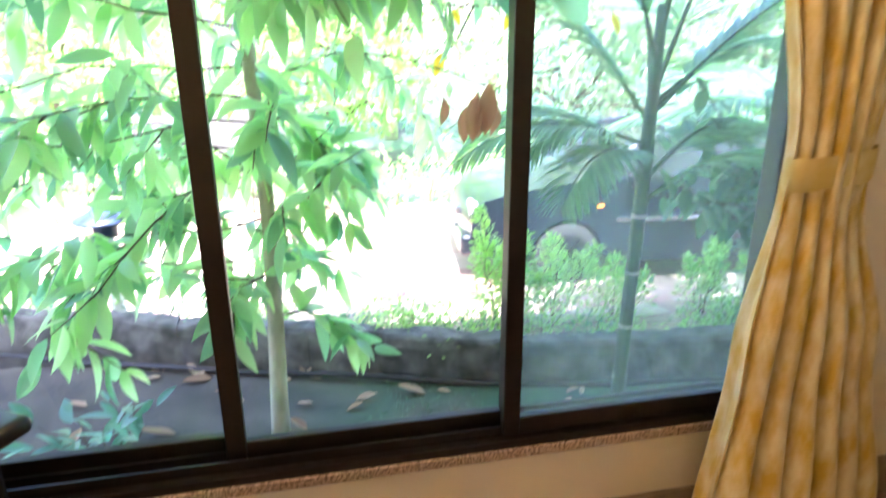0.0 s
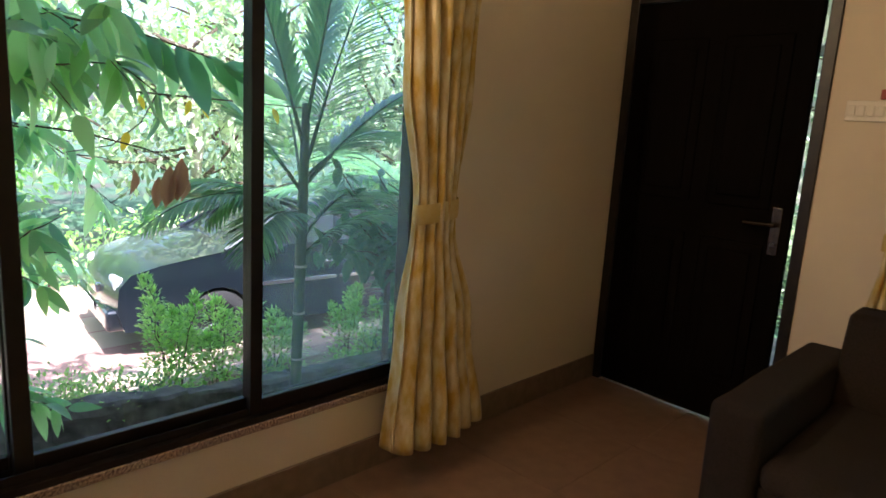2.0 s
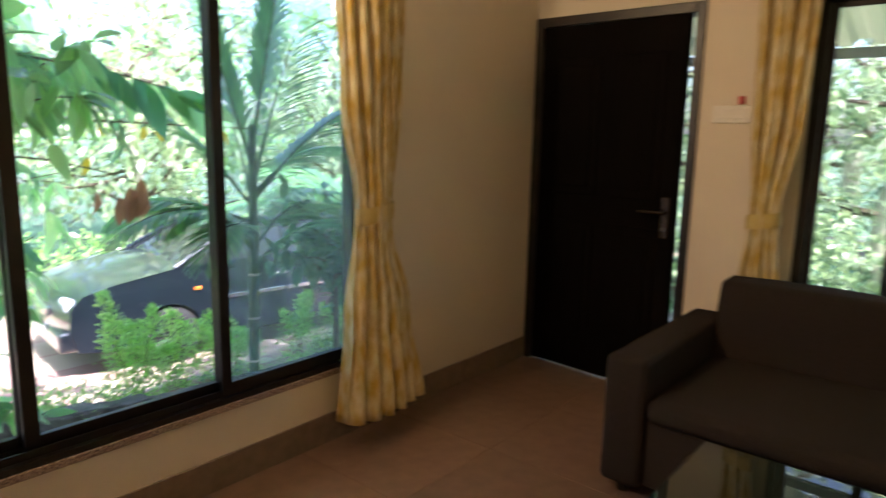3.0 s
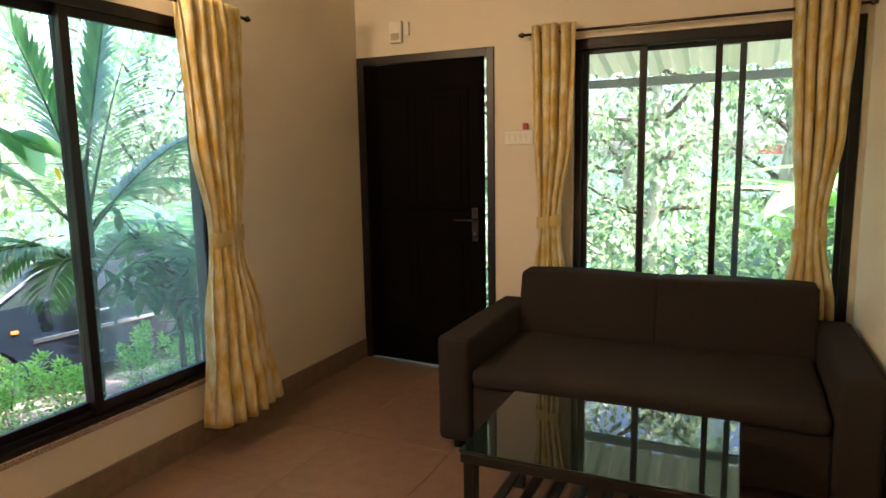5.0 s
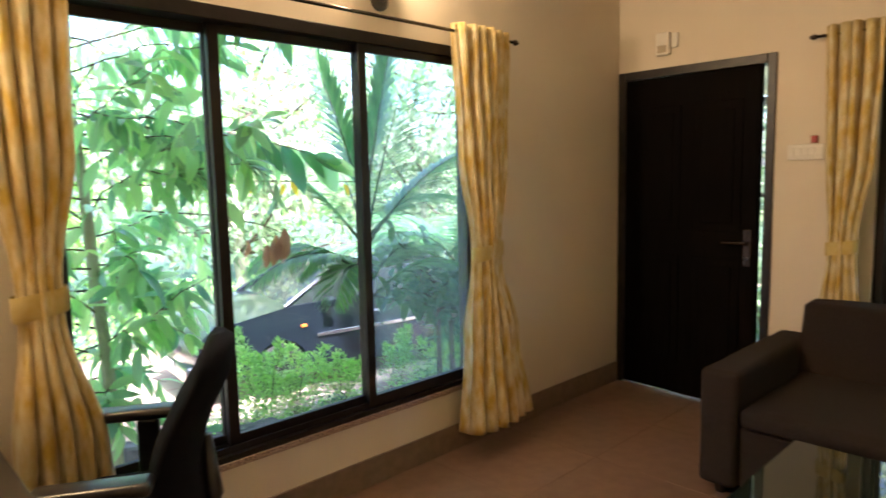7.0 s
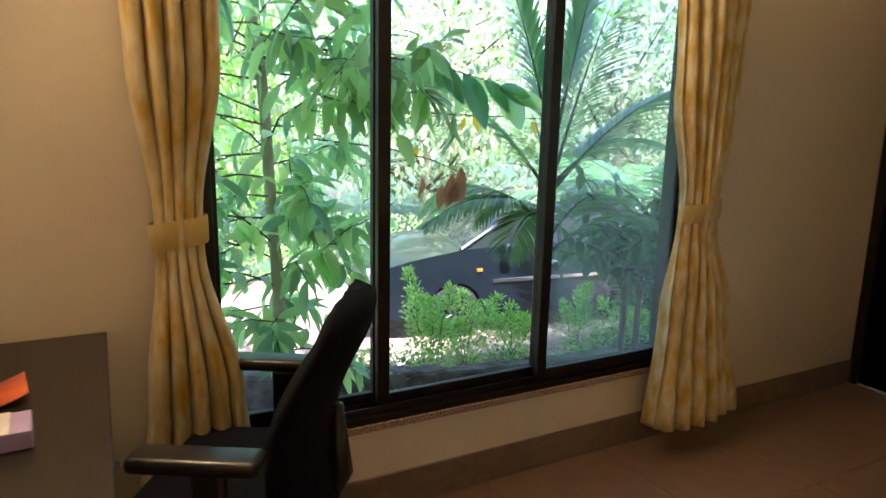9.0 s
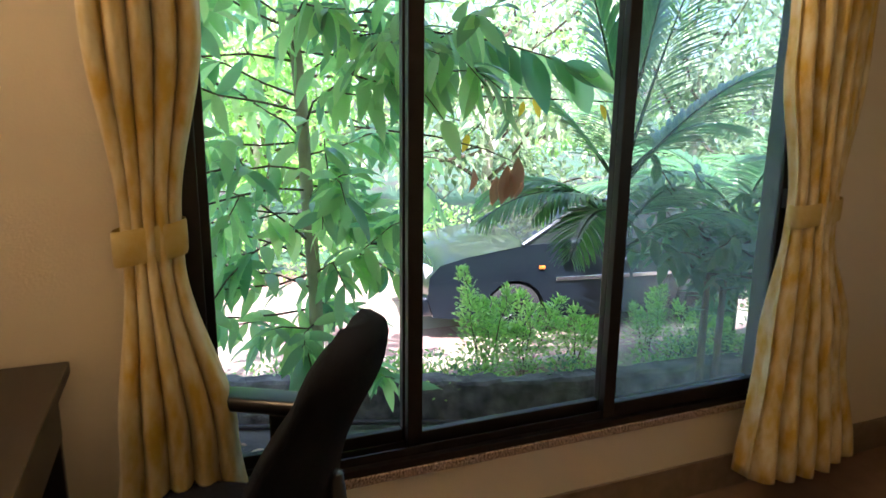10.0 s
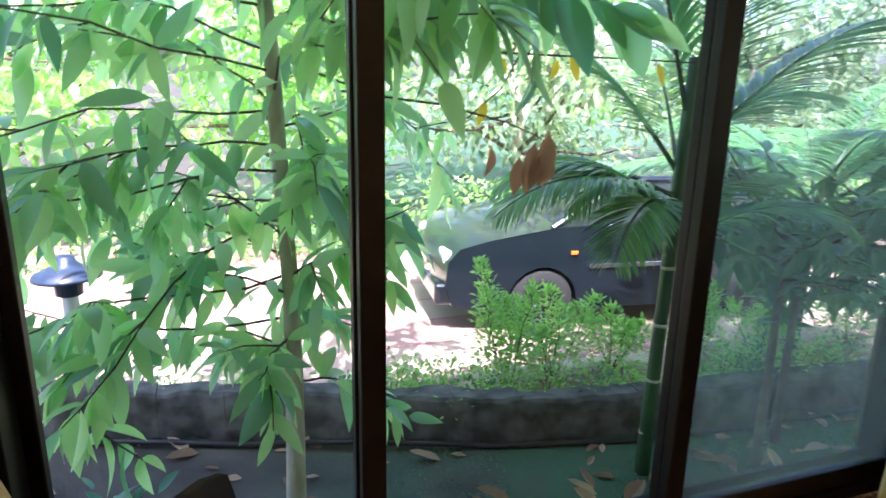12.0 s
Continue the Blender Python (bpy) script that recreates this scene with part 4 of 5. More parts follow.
def frond(parent, base, d, L, arch, leaflet, name="frond", spread=0.9, material=None):
    """A feathered palm leaf: a bowed stalk with leaflets down both sides."""
    d = Vector(d).normalized()
    pts = []
    p = Vector(base)
    n = 16
    for i in range(n + 1):
        pts.append(p.copy())
        d = (d + Vector((0, 0, -arch / n * (0.4 + 1.6 * i / n)))).normalized()
        p = p + d * L / n
    st = part("stalk", tube(pts, [0.014 * (1 - 0.85 * i / n) for i in range(n + 1)], 5), PALMSTEM, parent)
    rows = []
    for i in range(3, n):
        for h in (0.0, 0.25, 0.5, 0.75):
            q = pts[i].lerp(pts[i + 1], h)
            t = (pts[i + 1] - pts[i]).normalized()
            side = t.cross(Vector((0, 0, 1)))
            side = side.normalized() if side.length > 0.05 else Vector((1, 0, 0))
            s = (i + h) / n
            ll = leaflet * (math.sin(math.pi * min(1.0, 0.12 + 0.86 * s)) ** 0.6)
            for sg in (-1, 1):
                dl = side * sg * spread + t * (0.55 + 0.5 * s) + Vector((0, 0, 0.12)) + rv(0.06)
                rows.append((q, dl, Vector((0, 0, 1)), ll * RND.uniform(0.9, 1.08)))
    o = leaves_mesh("leaflets", rows, leaf_shape(0.066, 0.25, 0.30, 5), material or PALM, st)


def palm():
    t = thing("palm", "areca palm with green cane stem and feathery fronds", "palm tree")
    part("stem", tube([(1.59, 3.12, -0.72), (1.60, 3.13, -0.3), (1.62, 3.14, 0.2), (1.64, 3.15, 0.75), (1.66, 3.16, 1.45)], [0.042, 0.036, 0.034, 0.034, 0.024], 12), PALMSTEM, t, smooth=True)
    for z in (-0.45, -0.15, 0.15, 0.45):
        part("ring", tube([(1.61 + 0.03 * z, 3.13, z), (1.61 + 0.03 * z, 3.13, z + 0.012)], 0.039, 12), BARK, t)
    for z, d, L, ar, ll in (
        (1.35, (0.10, -0.15, 1.0), 1.3, 0.25, 0.40), (1.15, (-0.28, 0.05, 1.0), 1.35, 0.35, 0.40), (1.05, (0.38, 0.10, 1.0), 1.5, 0.40, 0.42),
        (0.95, (0.75, -0.15, 0.9), 1.35, 0.75, 0.40), (0.90, (-0.50, 0.35, 0.9), 1.2, 0.85, 0.38), (0.85, (0.3, 0.7, 0.9), 1.3, 0.8, 0.38),
        (0.70, (-0.75, 0.25, 0.75), 1.0, 1.5, 0.34), (0.62, (0.8, 0.3, 0.7), 1.1, 1.4, 0.36), (0.60, (-0.55, -0.1, 0.8), 0.85, 1.8, 0.30), (0.50, (0.45, -0.5, 0.8), 0.9, 1.5, 0.32), (0.80, (-0.95, -0.05, 0.42), 1.05, 1.0, 0.30), (0.72, (-0.7, -0.45, 0.5), 0.8, 1.6, 0.28), (1.0, (0.9, 0.25, 0.6), 1.3, 0.9, 0.38)):
        frond(t, (1.62 + 0.03 * z, 3.15, z), d, L, ar, ll)


palm()


def back_palm():
    t = thing("palm", "dark feathery palm behind the saplings", "palm tree")
    part("stem", tube([(3.5, 4.0, -0.85), (3.5, 4.0, 0.1), (3.52, 4.02, 0.55)], [0.06, 0.05, 0.04], 10), PALMSTEM, t, smooth=True)
    for i in range(11):
        g = i * 2.39
        frond(t, (3.51, 4.01, 0.5), (math.cos(g), math.sin(g), RND.uniform(0.4, 1.3)), RND.uniform(1.2, 1.7), RND.uniform(0.8, 1.3), 0.42)


back_palm()


def shrub(name, label, base, stems, height, radius, leaf_size, material, count, shape, group="", stem_r=0.008, first=0.25, cone=False, category="shrub"):
    t = thing(name, label, category, group=group)
    base = Vector(base)
    bm = bmesh.new()
    rows = []
    for i in range(stems):
        g = i * 2.4 + RND.uniform(-0.5, 0.5)
        top = base + Vector((math.cos(g) * radius * RND.uniform(0.3, 0.9), math.sin(g) * radius * RND.uniform(0.3, 0.9), height * RND.uniform(0.65, 1.05)))
        pts = [base.lerp(top, j / 6) + rv(0.03) * (j > 0) * height for j in range(7)]
        tube(pts, [stem_r * (1 - 0.12 * j) for j in range(7)], 5, bm)
        for q in range(count // stems):
            s = first + (1 - first) * RND.random() ** 0.8
            k = min(5, int(s * 6))
            p = pts[k].lerp(pts[k + 1], s * 6 - k)
            reach = radius * (0.85 * (1.15 - s) if cone else 0.5)
            off = rv(1.0)
            off.z *= 0.6
            off = off.normalized() * reach * RND.random() ** 0.5
            out = (off + rv(0.05) * radius + Vector((0, 0, 0.15 * radius)))
            rows.append((p + off, out, Vector((0, 0, 1)) + rv(0.5), leaf_size * RND.uniform(0.7, 1.25)))
    part("stems", bm, TWIG, t)
    tagged(leaves_mesh("foliage", rows, shape, material, t), kind="stuff")
    return t


def zat(x, y):
    return ground_z(x, y) - 0.03


for x, y, h, r_, st, n in ((1.25, 4.15, 0.88, 0.28, 5, 460), (1.65, 4.25, 0.62, 0.33, 5, 420), (2.1, 4.2, 0.5, 0.3, 4, 300), (2.75, 4.15, 0.66, 0.22, 4, 260), (3.2, 4.0, 0.62, 0.3, 5, 360), (4.1, 4.0, 0.75, 0.35, 5, 380), (5.0, 4.0, 0.6, 0.4, 5, 380)):
    shrub("shrub", "bright yellow-green garden shrub growing along the kerb", (x, y, zat(x, y)), st, h, r_, 0.04, LEAFY, n * 4, SHAPE_SMALL, "kerb shrubs", 0.007, 0.25, True)
for x, y, h, r_ in ((0.75, 4.05, 0.34, 0.22), (1.05, 3.85, 0.36, 0.2), (0.4, 4.2, 0.25, 0.22), (-0.5, 4.6, 0.25, 0.3), (-1.0, 4.75, 0.28, 0.3), (1.9, 3.8, 0.28, 0.25), (2.5, 3.75, 0.3, 0.25), (3.4, 3.6, 0.3, 0.25)):
    shrub("weed", "low green weeds growing over the kerb", (x, y, zat(x, y)), 6, h, r_, 0.04, LEAFY, 420, SHAPE_SMALL, "kerb weeds", 0.004, 0.2, category="weed")
shrub("shrub", "low leafy plant growing beside the house wall", (-1.05, 3.15, -0.70), 6, 0.42, 0.28, 0.13, LEAFO, 60, SHAPE_BROAD, "", 0.006, 0.3)


def sapling(x, y, lean, label):
    t = thing("sapling", label, "sapling", group="saplings")
    pts = [Vector((x + lean * j * 0.35 / 6, y + 0.01 * j, -0.72 + 1.35 * j / 6)) for j in range(7)]
    part("trunk", tube(pts, [0.030, 0.027, 0.025, 0.024, 0.022, 0.018, 0.012], 9), SAPBARK, t, smooth=True)
    rows = []
    bm = bmesh.new()
    for i in range(16):
        g = i * 2.4
        p = pts[5].lerp(pts[6], RND.random()) if i > 4 else pts[3].lerp(pts[5], RND.random())
        br = branch_path(p, (math.cos(g), math.sin(g), RND.uniform(0.0, 0.9)), RND.uniform(0.35, 0.75), 4, 0.3, 0.02)
        tube(br, [0.008, 0.007, 0.006, 0.005, 0.003], 5, bm, False)
        for j in range(1, 5):
            for q in range(5):
                rows.append((br[j - 1].lerp(br[j], RND.random()), rv(1) + Vector((0, 0, -0.3)), Vector((0, 0, 1)) + rv(0.4), RND.uniform(0.11, 0.19)))
    part("limbs", bm, TWIG, t)
    tagged(leaves_mesh("foliage", rows, SHAPE_BROAD, LEAFD, t), kind="stuff")


sapling(2.22, 2.98, 0.10, "thin sapling with dark broad leaves by the house")
sapling(2.52, 3.15, 0.16, "thin leaning sapling with dark broad leaves by the house")
sapling(3.0, 3.0, 0.25, "thin leaning sapling with dark broad leaves by the house")


def litter():
    dry_meshes = []
    for w in (0.4, 0.5):
        v_, f_ = leaf_shape(w, 0.35, -0.25, 5, 0.02)
        me = bpy.data.meshes.new("fallen_leaf")
        me.from_pydata(v_.tolist(), [], f_)
        me.materials.append(LITTER)
        dry_meshes.append(me)
    for i in range(120):
        x = RND.uniform(-1.6, 3.4)
        y = RND.uniform(2.2, kerb_y(x) - 0.05)
        o = new("fallen_leaf", RND.choice(dry_meshes))
        o.matrix_world = pose(x, y, -0.674 + 0.03 * noise.noise(Vector((x * 1.7, y * 1.7, 0))), RND.uniform(-15, 15), RND.uniform(-15, 15), RND.uniform(0, 360)) @ Matrix.Scale(RND.uniform(0.07, 0.19), 4)
        tagged(o, "dry fallen leaf lying on the garden soil", "leaf", "fallen leaves")


litter()


def grass():
    rows = []
    for i in range(9000):
        x = RND.uniform(0.0, 4.5)
        y = RND.uniform(2.0, kerb_y(x) - 0.02)
        if noise.noise(Vector((x * 1.3, y * 1.3, 5))) < -0.25 + 0.35 * max(0, 0.8 - x):
            continue
        rows.append((Vector((x, y, ground_z(x, y) - 0.012)), Vector((RND.uniform(-0.8, 0.8), RND.uniform(-0.8, 0.8), 1)), Vector((1, 0, 0)) + rv(0.5), RND.uniform(0.02, 0.055)))
    o = leaves_mesh("grass", rows, leaf_shape(0.16, 0.1, 0.3, 2), LEAFD)
    tagged(o, "short mossy grass on shaded soil", "grass", kind="stuff")


grass()


def overhang_plants():
    """Ragged weeds and small ferns that spill over the kerb's top."""
    r = random.Random(21)
    for i in range(26):
        x = r.uniform(-2.6, 4.2)
        if -0.9 < x < 0.1 and i % 2:
            continue
        y = kerb_y(x) + r.uniform(0.16, 0.34)
        shrub("weed", "low green weeds spilling over the kerb", (x, y, -0.62), 5, r.uniform(0.26, 0.42), r.uniform(0.14, 0.26), 0.038, LEAFY if r.random() < 0.6 else LEAFD, 150, SHAPE_SMALL, "kerb weeds", 0.003, 0.3, category="weed")


overhang_plants()


def yellow_leaves():
    """Yellowed leaves here and there on a thin hanging twig."""
    t = thing("twig", "thin leafless twig with a few yellow leaves", "twig")
    pts = [Vector(p) for p in ((0.28, 3.25, 1.46), (0.75, 3.1, 1.44), (1.15, 3.0, 1.43), (1.5, 2.95, 1.42))]
    part("stem", tube(pts, [0.006, 0.005, 0.004, 0.003], 5), TWIG, t)
    part("side_twig", tube([pts[1], (0.68, 3.12, 1.30), (0.55, 3.16, 1.18), (0.35, 3.2, 1.14)], [0.004, 0.003, 0.003, 0.002], 5), TWIG, t)
    for i, (x, y, z) in enumerate(((0.66, 3.1, 1.43), (0.9, 3.06, 1.42), (1.32, 2.97, 1.41), (0.62, 3.14, 1.25), (0.95, 3.05, 1.44))):
        leaves_mesh("yellow_leaf", [(Vector((x, y, z)), Vector((0.3 * (-1) ** i, -0.2, -0.8)), Vector((0, -1, 0.3)), 0.075 + 0.01 * i)], SHAPE_BROAD, YELLOWL, t)


yellow_leaves()


def bollard():
    t = thing("garden_lamp", "dark blue mushroom-capped garden bollard lamp", "garden lamp")
    c = (-1.32, 4.75, 0)
    part("post", lathe([(0.05, -0.80), (0.045, 0.05)], 14, centre=c), WHITEWASH, t)
    part("lens", lathe([(0.055, 0.05), (0.075, 0.06), (0.08, 0.16), (0.06, 0.175)], 16, centre=c), BLUECAP, t)
    part("cap", lathe([(0.19, 0.165), (0.185, 0.185), (0.10, 0.225), (0.06, 0.25), (0.05, 0.29), (0.01, 0.30)], 20, centre=c), BLUECAP, t, smooth=True)


bollard()


# ---- parked car ----
def car():
    """Local axes: nose towards -x, near side at y = 0, ground at z = 0."""
    c = thing("car", "black hatchback parked on the paved drive", "car")
    W, L = 1.72, 4.02
    side = [(0.06, 0.32), (0.0, 0.55), (0.05, 0.74), (0.22, 0.86), (0.75, 0.985), (1.12, 1.04), (1.72, 1.40), (2.05, 1.47), (2.7, 1.49), (3.4, 1.42), (3.80, 1.05), (3.98, 0.93), (4.02, 0.55), (3.95, 0.30)]
    # lower outline with wheel arches
    def arch(cx, r=0.355, n=9):
        return [(cx + r * math.cos(math.pi * k / n), 0.33 + r * math.sin(math.pi * k / n)) for k in range(n + 1)]
    low = [(3.95, 0.26)] + arch(3.30) + [(2.85, 0.24), (1.40, 0.24)] + arch(0.95) + [(0.40, 0.27)]
    belt = [(0.06, 0.30), (0.0, 0.52), (0.02, 0.74), (0.13, 0.87), (0.40, 0.95), (0.75, 1.01), (1.12, 1.06), (2.0, 1.09), (3.0, 1.09), (3.85, 1.07), (3.99, 0.90), (4.02, 0.55)]
    n = 9
    bm = bmesh.new()
    outline = belt + low
    def inset(x, z, f):
        """Pulls the outline in towards the car's flanks: plan taper at nose and tail and tumblehome."""
        t = 0.10 * max(0, 1 - x / 0.75) ** 2 + 0.07 * max(0, (x - 3.3) / 0.7) ** 2
        return t + 0.05 * max(0, (z - 0.75) / 0.3) ** 2
    rings = []
    for k in range(n + 1):
        f = k / n
        q = -math.cos(math.pi * f)
        ring = []
        for x, z in outline:
            hw = W / 2 - inset(x, z, f)
            yy = W / 2 + hw * max(-1, min(1, q * 1.0))
            crown = 0.035 * (1 - q * q) if z > 0.8 else 0
            nose = -0.10 * (1 - q * q) * max(0, 1 - x / 0.6) if z > 0.3 else 0
            ring.append(bm.verts.new((x + nose, yy, z + crown)))
        rings.append(ring)
    m_ = len(outline)
    for a, b in zip(rings, rings[1:]):
        for i in range(m_):
            bm.faces.new((a[i], a[(i + 1) % m_], b[(i + 1) % m_], b[i]))
    bm.faces.new(rings[0][::-1])
    bm.faces.new(rings[-1])
    bmesh.ops.recalc_face_normals(bm, faces=bm.faces)
    body = part("body", bm, CARPAINT, c, smooth=True)
    body.data.set_sharp_from_angle(angle=radians(38))
    # glasshouse
    gh = [(1.02, 1.02), (1.70, 1.40), (2.05, 1.47), (2.7, 1.49), (3.4, 1.435), (3.86, 1.03)]
    bm = bmesh.new()
    rings = []
    for k in range(n + 1):
        q = -math.cos(math.pi * k / n)
        rings.append([bm.verts.new((x, W / 2 + q * (W / 2 - 0.05 - 0.34 * (z - 1.0)), z + 0.03 * (1 - q * q))) for x, z in gh])
    for a, b in zip(rings, rings[1:]):
        for i in range(len(gh) - 1):
            bm.faces.new((a[i], a[i + 1], b[i + 1], b[i]))
    bm.faces.new(rings[0][::-1])
    bm.faces.new(rings[-1])
    bmesh.ops.recalc_face_normals(bm, faces=bm.faces)
    cab = part("cabin", bm, CARGLASS, c, "dark tinted windscreen and side glass")
    bm = bmesh.new()
    for x0, z0, x1, z1 in ((1.04, 1.055, 1.72, 1.42), (1.72, 1.42, 2.05, 1.485), (2.05, 1.485, 3.4, 1.45), (3.4, 1.45, 3.87, 1.08), (2.35, 1.09, 2.40, 1.49)):
        def sy(z):
            return 0.045 + 0.34 * (z - 1.0)
        tube([(x0, sy(z0), z0), (x1, sy(z1), z1)], 0.028, 6, bm)
        tube([(x0, W - sy(z0), z0), (x1, W - sy(z1), z1)], 0.028, 6, bm)
    part("pillars", bm, CARPAINT, c)
    part("roof", box(2.0, 3.42, 0.22, W - 0.22, 1.485, 1.52, 0.012), CARPAINT, c)
    for x in (0.95, 3.30):
        for y0, s in ((0.01, 1), (W - 0.01, -1)):
            w = part("wheel", lathe([(0.20, -0.0), (0.30, 0.0), (0.325, 0.03), (0.325, 0.17), (0.30, 0.20), (0.20, 0.20)], 28), TYRE, c, smooth=True)
            w.matrix_local = pose(x, y0 if s > 0 else y0, 0.325, -90 * s, 0, 0)
            bm = lathe([(0.05, -0.004), (0.21, -0.012), (0.21, 0.02), (0.05, 0.02)], 20)
            for q in range(7):
                g = q * 2 * math.pi / 7
                tube([(0.04 * math.cos(g), 0.04 * math.sin(g), -0.016), (0.2 * math.cos(g), 0.2 * math.sin(g), -0.014)], 0.016, 5, bm)
            part("rim", bm, RIM, w)
    part("side_moulding", box(1.42, 2.32, -0.012, 0.01, 0.655, 0.70, 0.004), CHROME, c, "bright side moulding")
    part("side_moulding", box(2.36, 2.95, -0.012, 0.01, 0.655, 0.70, 0.004), CHROME, c, "bright side moulding")
    for x in (2.16, 3.0):
        part("door_handle", box(x, x + 0.17, -0.028, -0.004, 0.86, 0.885, 0.008), CHROME, c)
    for y in (0.14, W - 0.46):
        part("headlight", box(-0.01, 0.30, y, y + 0.32, 0.68, 0.83, 0.05, 3), LAMPLENS, c, "clear headlamp")
    part("grille", box(-0.115, 0.0, 0.52, 1.2, 0.62, 0.72, 0.02), CHROME, c)
    part("bumper", box(-0.10, 0.25, 0.12, W - 0.12, 0.30, 0.52, 0.05, 3), CARPAINT, c)
    part("indicator", box(1.22, 1.29, -0.008, 0.012, 0.80, 0.835, 0.004), ORANGE, c, "amber side repeater")
    for y in (0.06, W - 0.26):
        part("tail_light", box(3.86, 4.03, y, y + 0.2, 0.80, 1.08, 0.03), REDLENS, c, "red tail lamp")
    mi = part("mirror", box(1.50, 1.64, -0.17, 0.02, 1.02, 1.14, 0.035, 3), CARPAINT, c)
    part("number_plate", box(-0.125, -0.112, 0.62, 1.1, 0.40, 0.50, 0.003), PLASTIC, c)
    c.matrix_world = pose(*CAR)


CAR = (1.53, 6.08, -1.115, 0, 0, -7.0)
car()


# ---- trees and hedges beyond ----
def big_tree(x, y, h, r, n, material, label, group="garden trees", leaf=0.2, low=0.25, gz=None, lean=0.0):
    t = thing("tree", label, "tree", group=group)
    z0 = (ground_z(x, y) if gz is None else gz) - 0.05
    top = Vector((x + lean, y, z0 + h * 0.75))
    bp = Vector((x, y, z0))
    tr = [bp.lerp(top, j / 7) + rv(0.08) * (j > 0) for j in range(8)]
    bm = tube(tr, [0.14 * h / 6 * (1 - 0.11 * j) for j in range(8)], 9)
    part("trunk", bm, BARK, t, smooth=True)
    bm = bmesh.new()
    rows = []
    nb = 16
    tips = []
    for i in range(nb):
        g = i * 2.4
        k = 2 + i * 5 // nb
        d = Vector((math.cos(g), math.sin(g), RND.uniform(-0.2, 0.9)))
        br = branch_path(tr[k], d, r * RND.uniform(0.6, 1.1), 6, 0.3)
        tube(br, [0.045 * h / 6 * (1 - 0.13 * j) for j in range(7)], 5, bm, False)
        tips += br[2:]
    part("limbs", bm, TWIG, t)
    clumps = []
    for p in tips:
        clumps.append((p, r * RND.uniform(0.16, 0.34)))
    for i in range(26):
        g, zz = RND.uniform(0, 6.28), RND.random()
        rr = r * RND.uniform(0.4, 1.0)
        clumps.append((Vector((x + lean * zz + math.cos(g) * rr, y + math.sin(g) * rr, z0 + h * (low + (1 - low) * zz))), r * RND.uniform(0.15, 0.32)))
    for i in range(n):
        p, cr = clumps[int(RND.random() * len(clumps))]
        off = rv(1)
        off = off.normalized() * cr * (0.5 + 0.6 * RND.random())
        off.z *= 0.7
        rows.append((p + off, off + rv(cr * 0.8) + Vector((0, 0, -0.3 * cr)), Vector((0, 0, 1)) + rv(0.6), leaf * RND.uniform(0.6, 1.3)))
    tagged(leaves_mesh("crown", rows, leaf_shape(0.45, 0.12, 0.2, 2), material, t), kind="stuff")


G1 = "leafy garden tree with sunlit green crown"
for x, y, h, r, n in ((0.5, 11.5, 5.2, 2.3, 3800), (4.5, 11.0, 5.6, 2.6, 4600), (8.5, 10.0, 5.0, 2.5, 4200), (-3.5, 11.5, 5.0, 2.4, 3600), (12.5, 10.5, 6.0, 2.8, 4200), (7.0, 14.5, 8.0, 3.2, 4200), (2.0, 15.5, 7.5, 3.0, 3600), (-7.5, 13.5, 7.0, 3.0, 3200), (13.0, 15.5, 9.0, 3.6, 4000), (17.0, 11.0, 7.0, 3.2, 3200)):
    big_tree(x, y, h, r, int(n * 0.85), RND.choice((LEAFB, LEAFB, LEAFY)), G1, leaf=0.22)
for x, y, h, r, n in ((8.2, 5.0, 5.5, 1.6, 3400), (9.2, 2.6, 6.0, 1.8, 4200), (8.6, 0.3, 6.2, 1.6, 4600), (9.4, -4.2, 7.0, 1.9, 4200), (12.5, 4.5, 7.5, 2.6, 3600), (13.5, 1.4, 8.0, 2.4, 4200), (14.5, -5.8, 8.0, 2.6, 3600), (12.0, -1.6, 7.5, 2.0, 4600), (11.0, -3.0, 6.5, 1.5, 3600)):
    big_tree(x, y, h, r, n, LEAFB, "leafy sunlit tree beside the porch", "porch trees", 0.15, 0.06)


def hedge(x, y, L, dx, dy, h, label, n, leaf, material):
    t = thing("hedge", label, "hedge")
    rows = []
    for i in range(n):
        u = RND.random() * L
        hh = h * (0.8 + 0.35 * noise.noise(Vector((u * 1.2 + x, y, 0))))
        p = Vector((x + dx * u, y + dy * u, 0)) + Vector((RND.gauss(0, 0.32), RND.gauss(0, 0.32), 0))
        p.z = ground_z(p.x, p.y) + hh * RND.random() ** 0.7
        rows.append((p, rv(1) + Vector((0, 0, 0.2)), Vector((0, 0, 1)) + rv(0.7), leaf * RND.uniform(0.6, 1.3)))
    tagged(leaves_mesh("foliage", rows, SHAPE_SMALL, material, t), kind="stuff")
    bm = bmesh.new()
    for i in range(int(L * 2)):
        u = (i + 0.5) / 2
        px, py = x + dx * u, y + dy * u
        tube(branch_path((px, py, ground_z(px, py) - 0.05), (RND.uniform(-0.2, 0.2), RND.uniform(-0.2, 0.2), 1), h * 0.7, 4), [0.02, 0.016, 0.012, 0.009, 0.005], 5, bm, False)
    part("stems", bm, TWIG, t)


hedge(-12, 9.4, 30, 1, 0.0, 1.1, "clipped sunlit garden hedge across the drive", 9000, 0.10, LEAFY)
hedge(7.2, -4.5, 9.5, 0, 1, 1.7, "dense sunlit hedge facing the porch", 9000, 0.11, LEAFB)


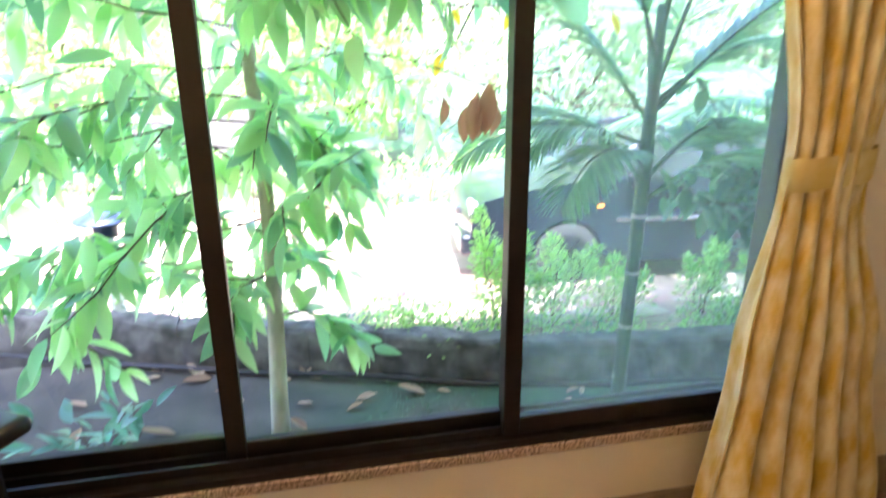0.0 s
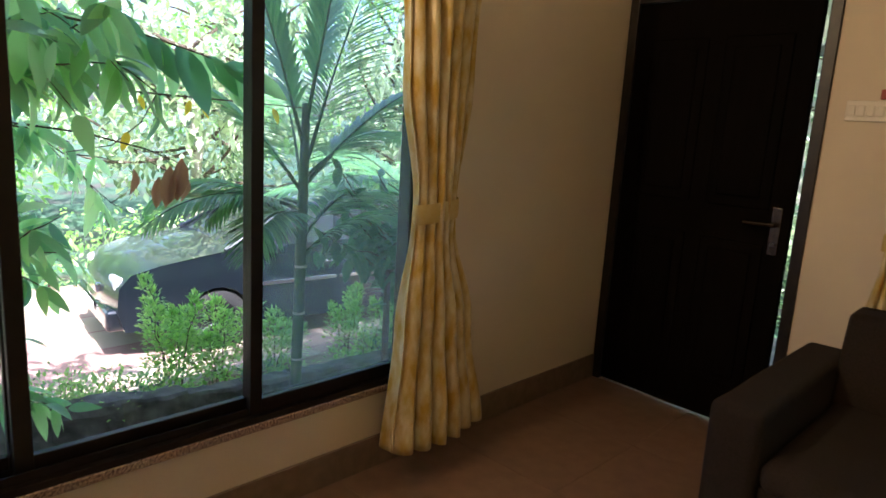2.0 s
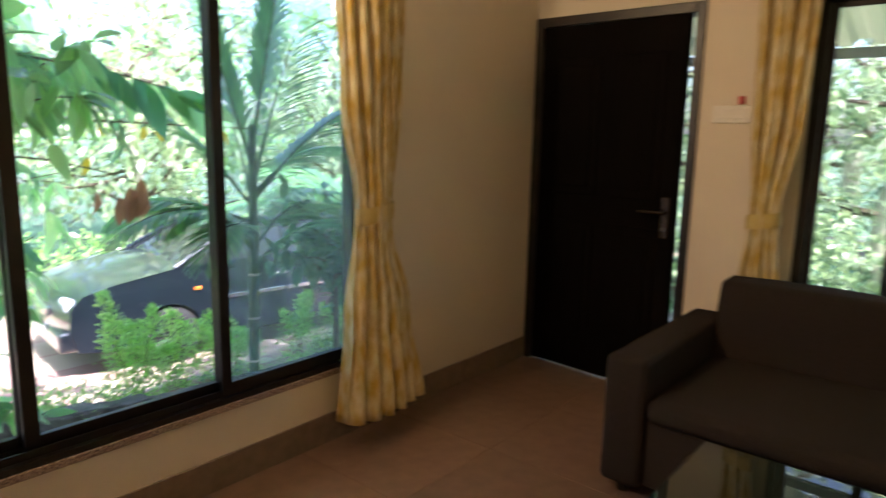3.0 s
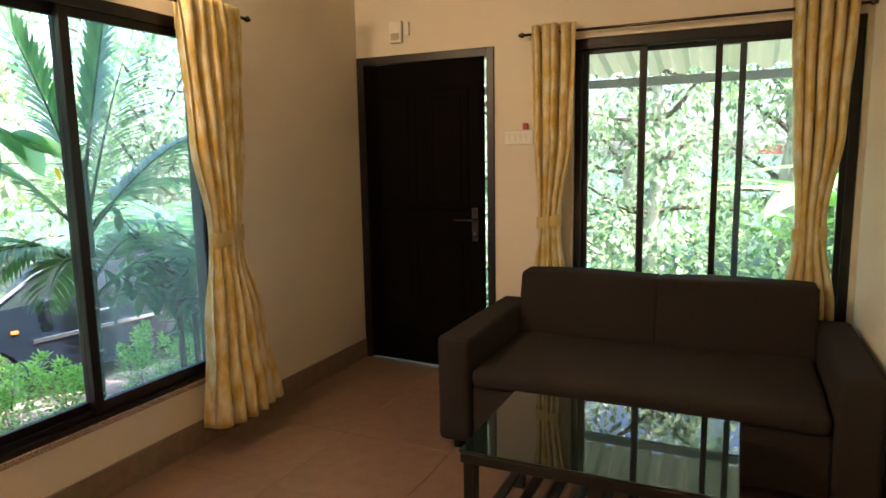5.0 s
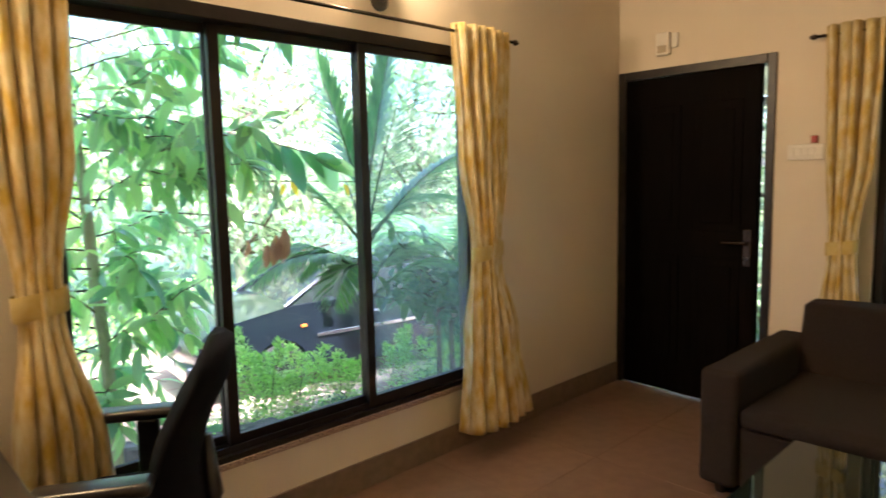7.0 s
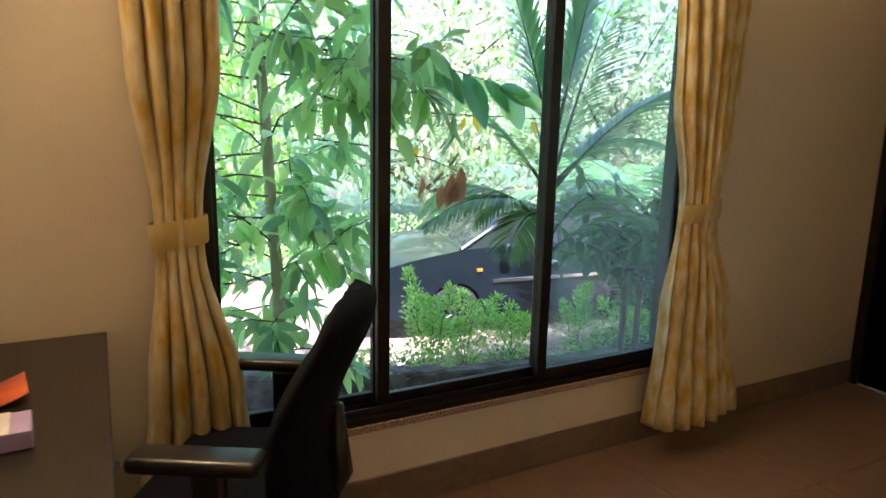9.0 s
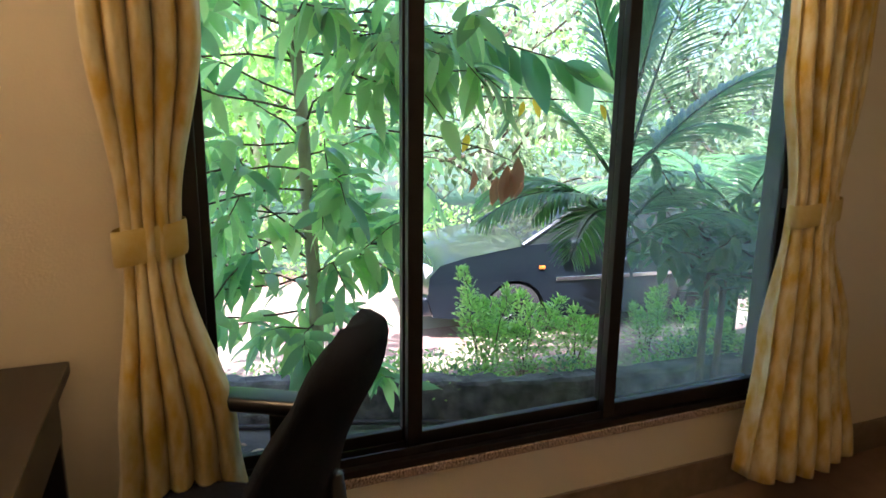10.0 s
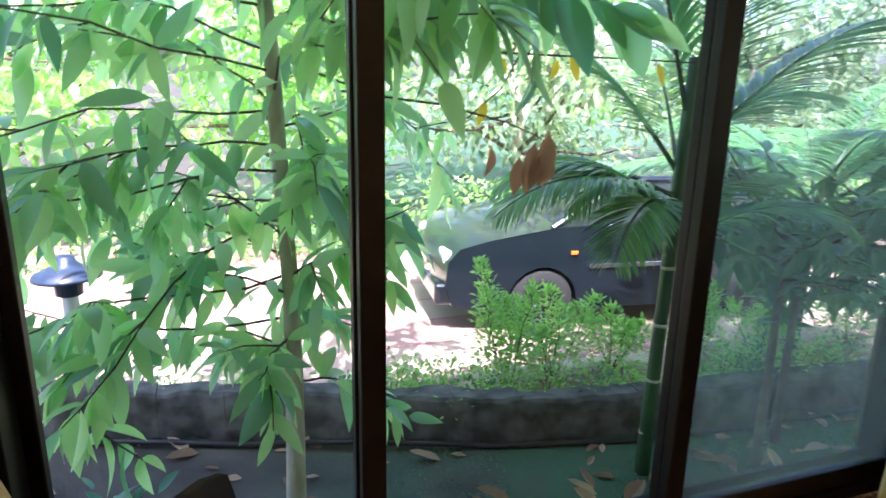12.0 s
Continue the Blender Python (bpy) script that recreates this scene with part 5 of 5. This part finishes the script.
def banana(x, y, s):
    t = thing("banana_plant", "banana plant with large pale sunlit leaves", "banana plant", group="banana plants")
    z0 = ground_z(x, y) - 0.05
    part("stem", tube([(x, y, z0), (x + 0.03, y, z0 + 0.9 * s), (x + 0.05, y, z0 + 1.6 * s)], [0.10 * s, 0.08 * s, 0.05 * s], 10), PALMSTEM, t, smooth=True)
    for i in range(7):
        g = i * 0.9 + x
        leaves_mesh("leaf", [(Vector((x + 0.05, y, z0 + 1.5 * s)), Vector((math.cos(g), math.sin(g), 0.7 - 0.07 * i)), Vector((0, 0, 1)), 1.5 * s)], leaf_shape(0.30, 0.10, 0.55, 10, 0.01), LEAFY, t)


banana(7.2, -1.75, 1.0)
banana(8.0, -2.6, 1.1)


def porch():
    t = thing("porch_roof", "white corrugated sheet porch roof with steel edge beam", "porch roof", kind="structure")
    vs, fs = [], []
    ys = np.arange(-5.0, 1.7, 0.035)
    for j, y in enumerate(ys):
        w = 0.022 * (1 if (j // 3) % 2 else -1)
        vs += [(B + 0.2, y, 2.52 + w), (4.55, y, 2.10 + w)]
    for j in range(len(ys) - 1):
        fs.append((2 * j, 2 * j + 1, 2 * j + 3, 2 * j + 2))
    o = mesh_from("sheet", vs, fs, ROOFSHEET, t)
    o.modifiers.new("thick", "SOLIDIFY").thickness = 0.004
    part("edge_beam", box(4.46, 4.52, -5.0, 1.7, 1.985, 2.055, 0.004), mat("grey_steel_beam", (0.25, 0.26, 0.26), None, 0.5, 10), t)
    tagged(part("porch_floor", box(B + 0.2, 4.5, -5.0, 1.8, -0.7, -0.03, 0.01), STONE), "raised concrete porch floor", "porch floor", kind="structure")
    for y in (-4.8, 1.62):
        part("post", lathe([(0.04, -0.04), (0.04, 1.99)], 14, centre=(4.49, y, 0)), mat("painted_post", (0.5, 0.5, 0.48), None, 0.5, 10), t)


porch()


def cottage():
    c = thing("cottage", "distant cottage with pale sunlit roof and red eaves board", "cottage")
    x, y = 25.0, -4.4
    part("wall", box(x, x + 5, y - 2.5, y + 2.5, -0.95, 1.75, 0.02), WHITEWASH, c)
    part("roof", prism([(y - 3.1, 1.65), (y, 2.75), (y + 3.1, 1.65), (y + 3.0, 1.60), (y, 2.60), (y - 3.0, 1.60)], (x - 0.5, x + 5.5), "x"), WHITEWASH, c)
    part("eaves_board", box(x - 0.56, x - 0.51, y - 3.1, y + 3.1, 1.30, 1.62, 0.01), REDROOF, c, "dull red eaves board")
    w = part("window", box(x - 0.03, x + 0.05, y + 0.6, y + 1.6, 0.2, 1.2, 0.01), FRAME, c)
    part("pane", box(x - 0.035, x - 0.029, y + 0.68, y + 1.52, 0.28, 1.12), CARGLASS, w)
    d = part("door", box(x - 0.03, x + 0.05, y - 1.4, y - 0.5, -0.85, 1.2, 0.01), REDROOF, c)


cottage()

# ---- floor tiles last ----
TS = 0.60
tile_bm = box(0.0007, TS - 0.0007, 0.0007, TS - 0.0007, -0.012, 0.0, 0.0006, 1)
tile_me = bpy.data.meshes.new("tile")
tile_bm.to_mesh(tile_me)
tile_bm.free()
tile_me.materials.append(TILE)
ny, nx = int(math.ceil((A - C) / TS)), int(math.ceil((B - D) / TS))
for i in range(nx):
    for j in range(ny):
        o = new("tile", tile_me)
        xa, ya = B - (i + 1) * TS, A - (j + 1) * TS
        o.parent = floor
        sx, sy = min(TS, xa + TS - D) / TS, min(TS, ya + TS - C) / TS
        o.matrix_local = Matrix.Translation((max(xa, D), max(ya, C), 0)) @ Matrix.Diagonal((sx, sy, 1, 1))
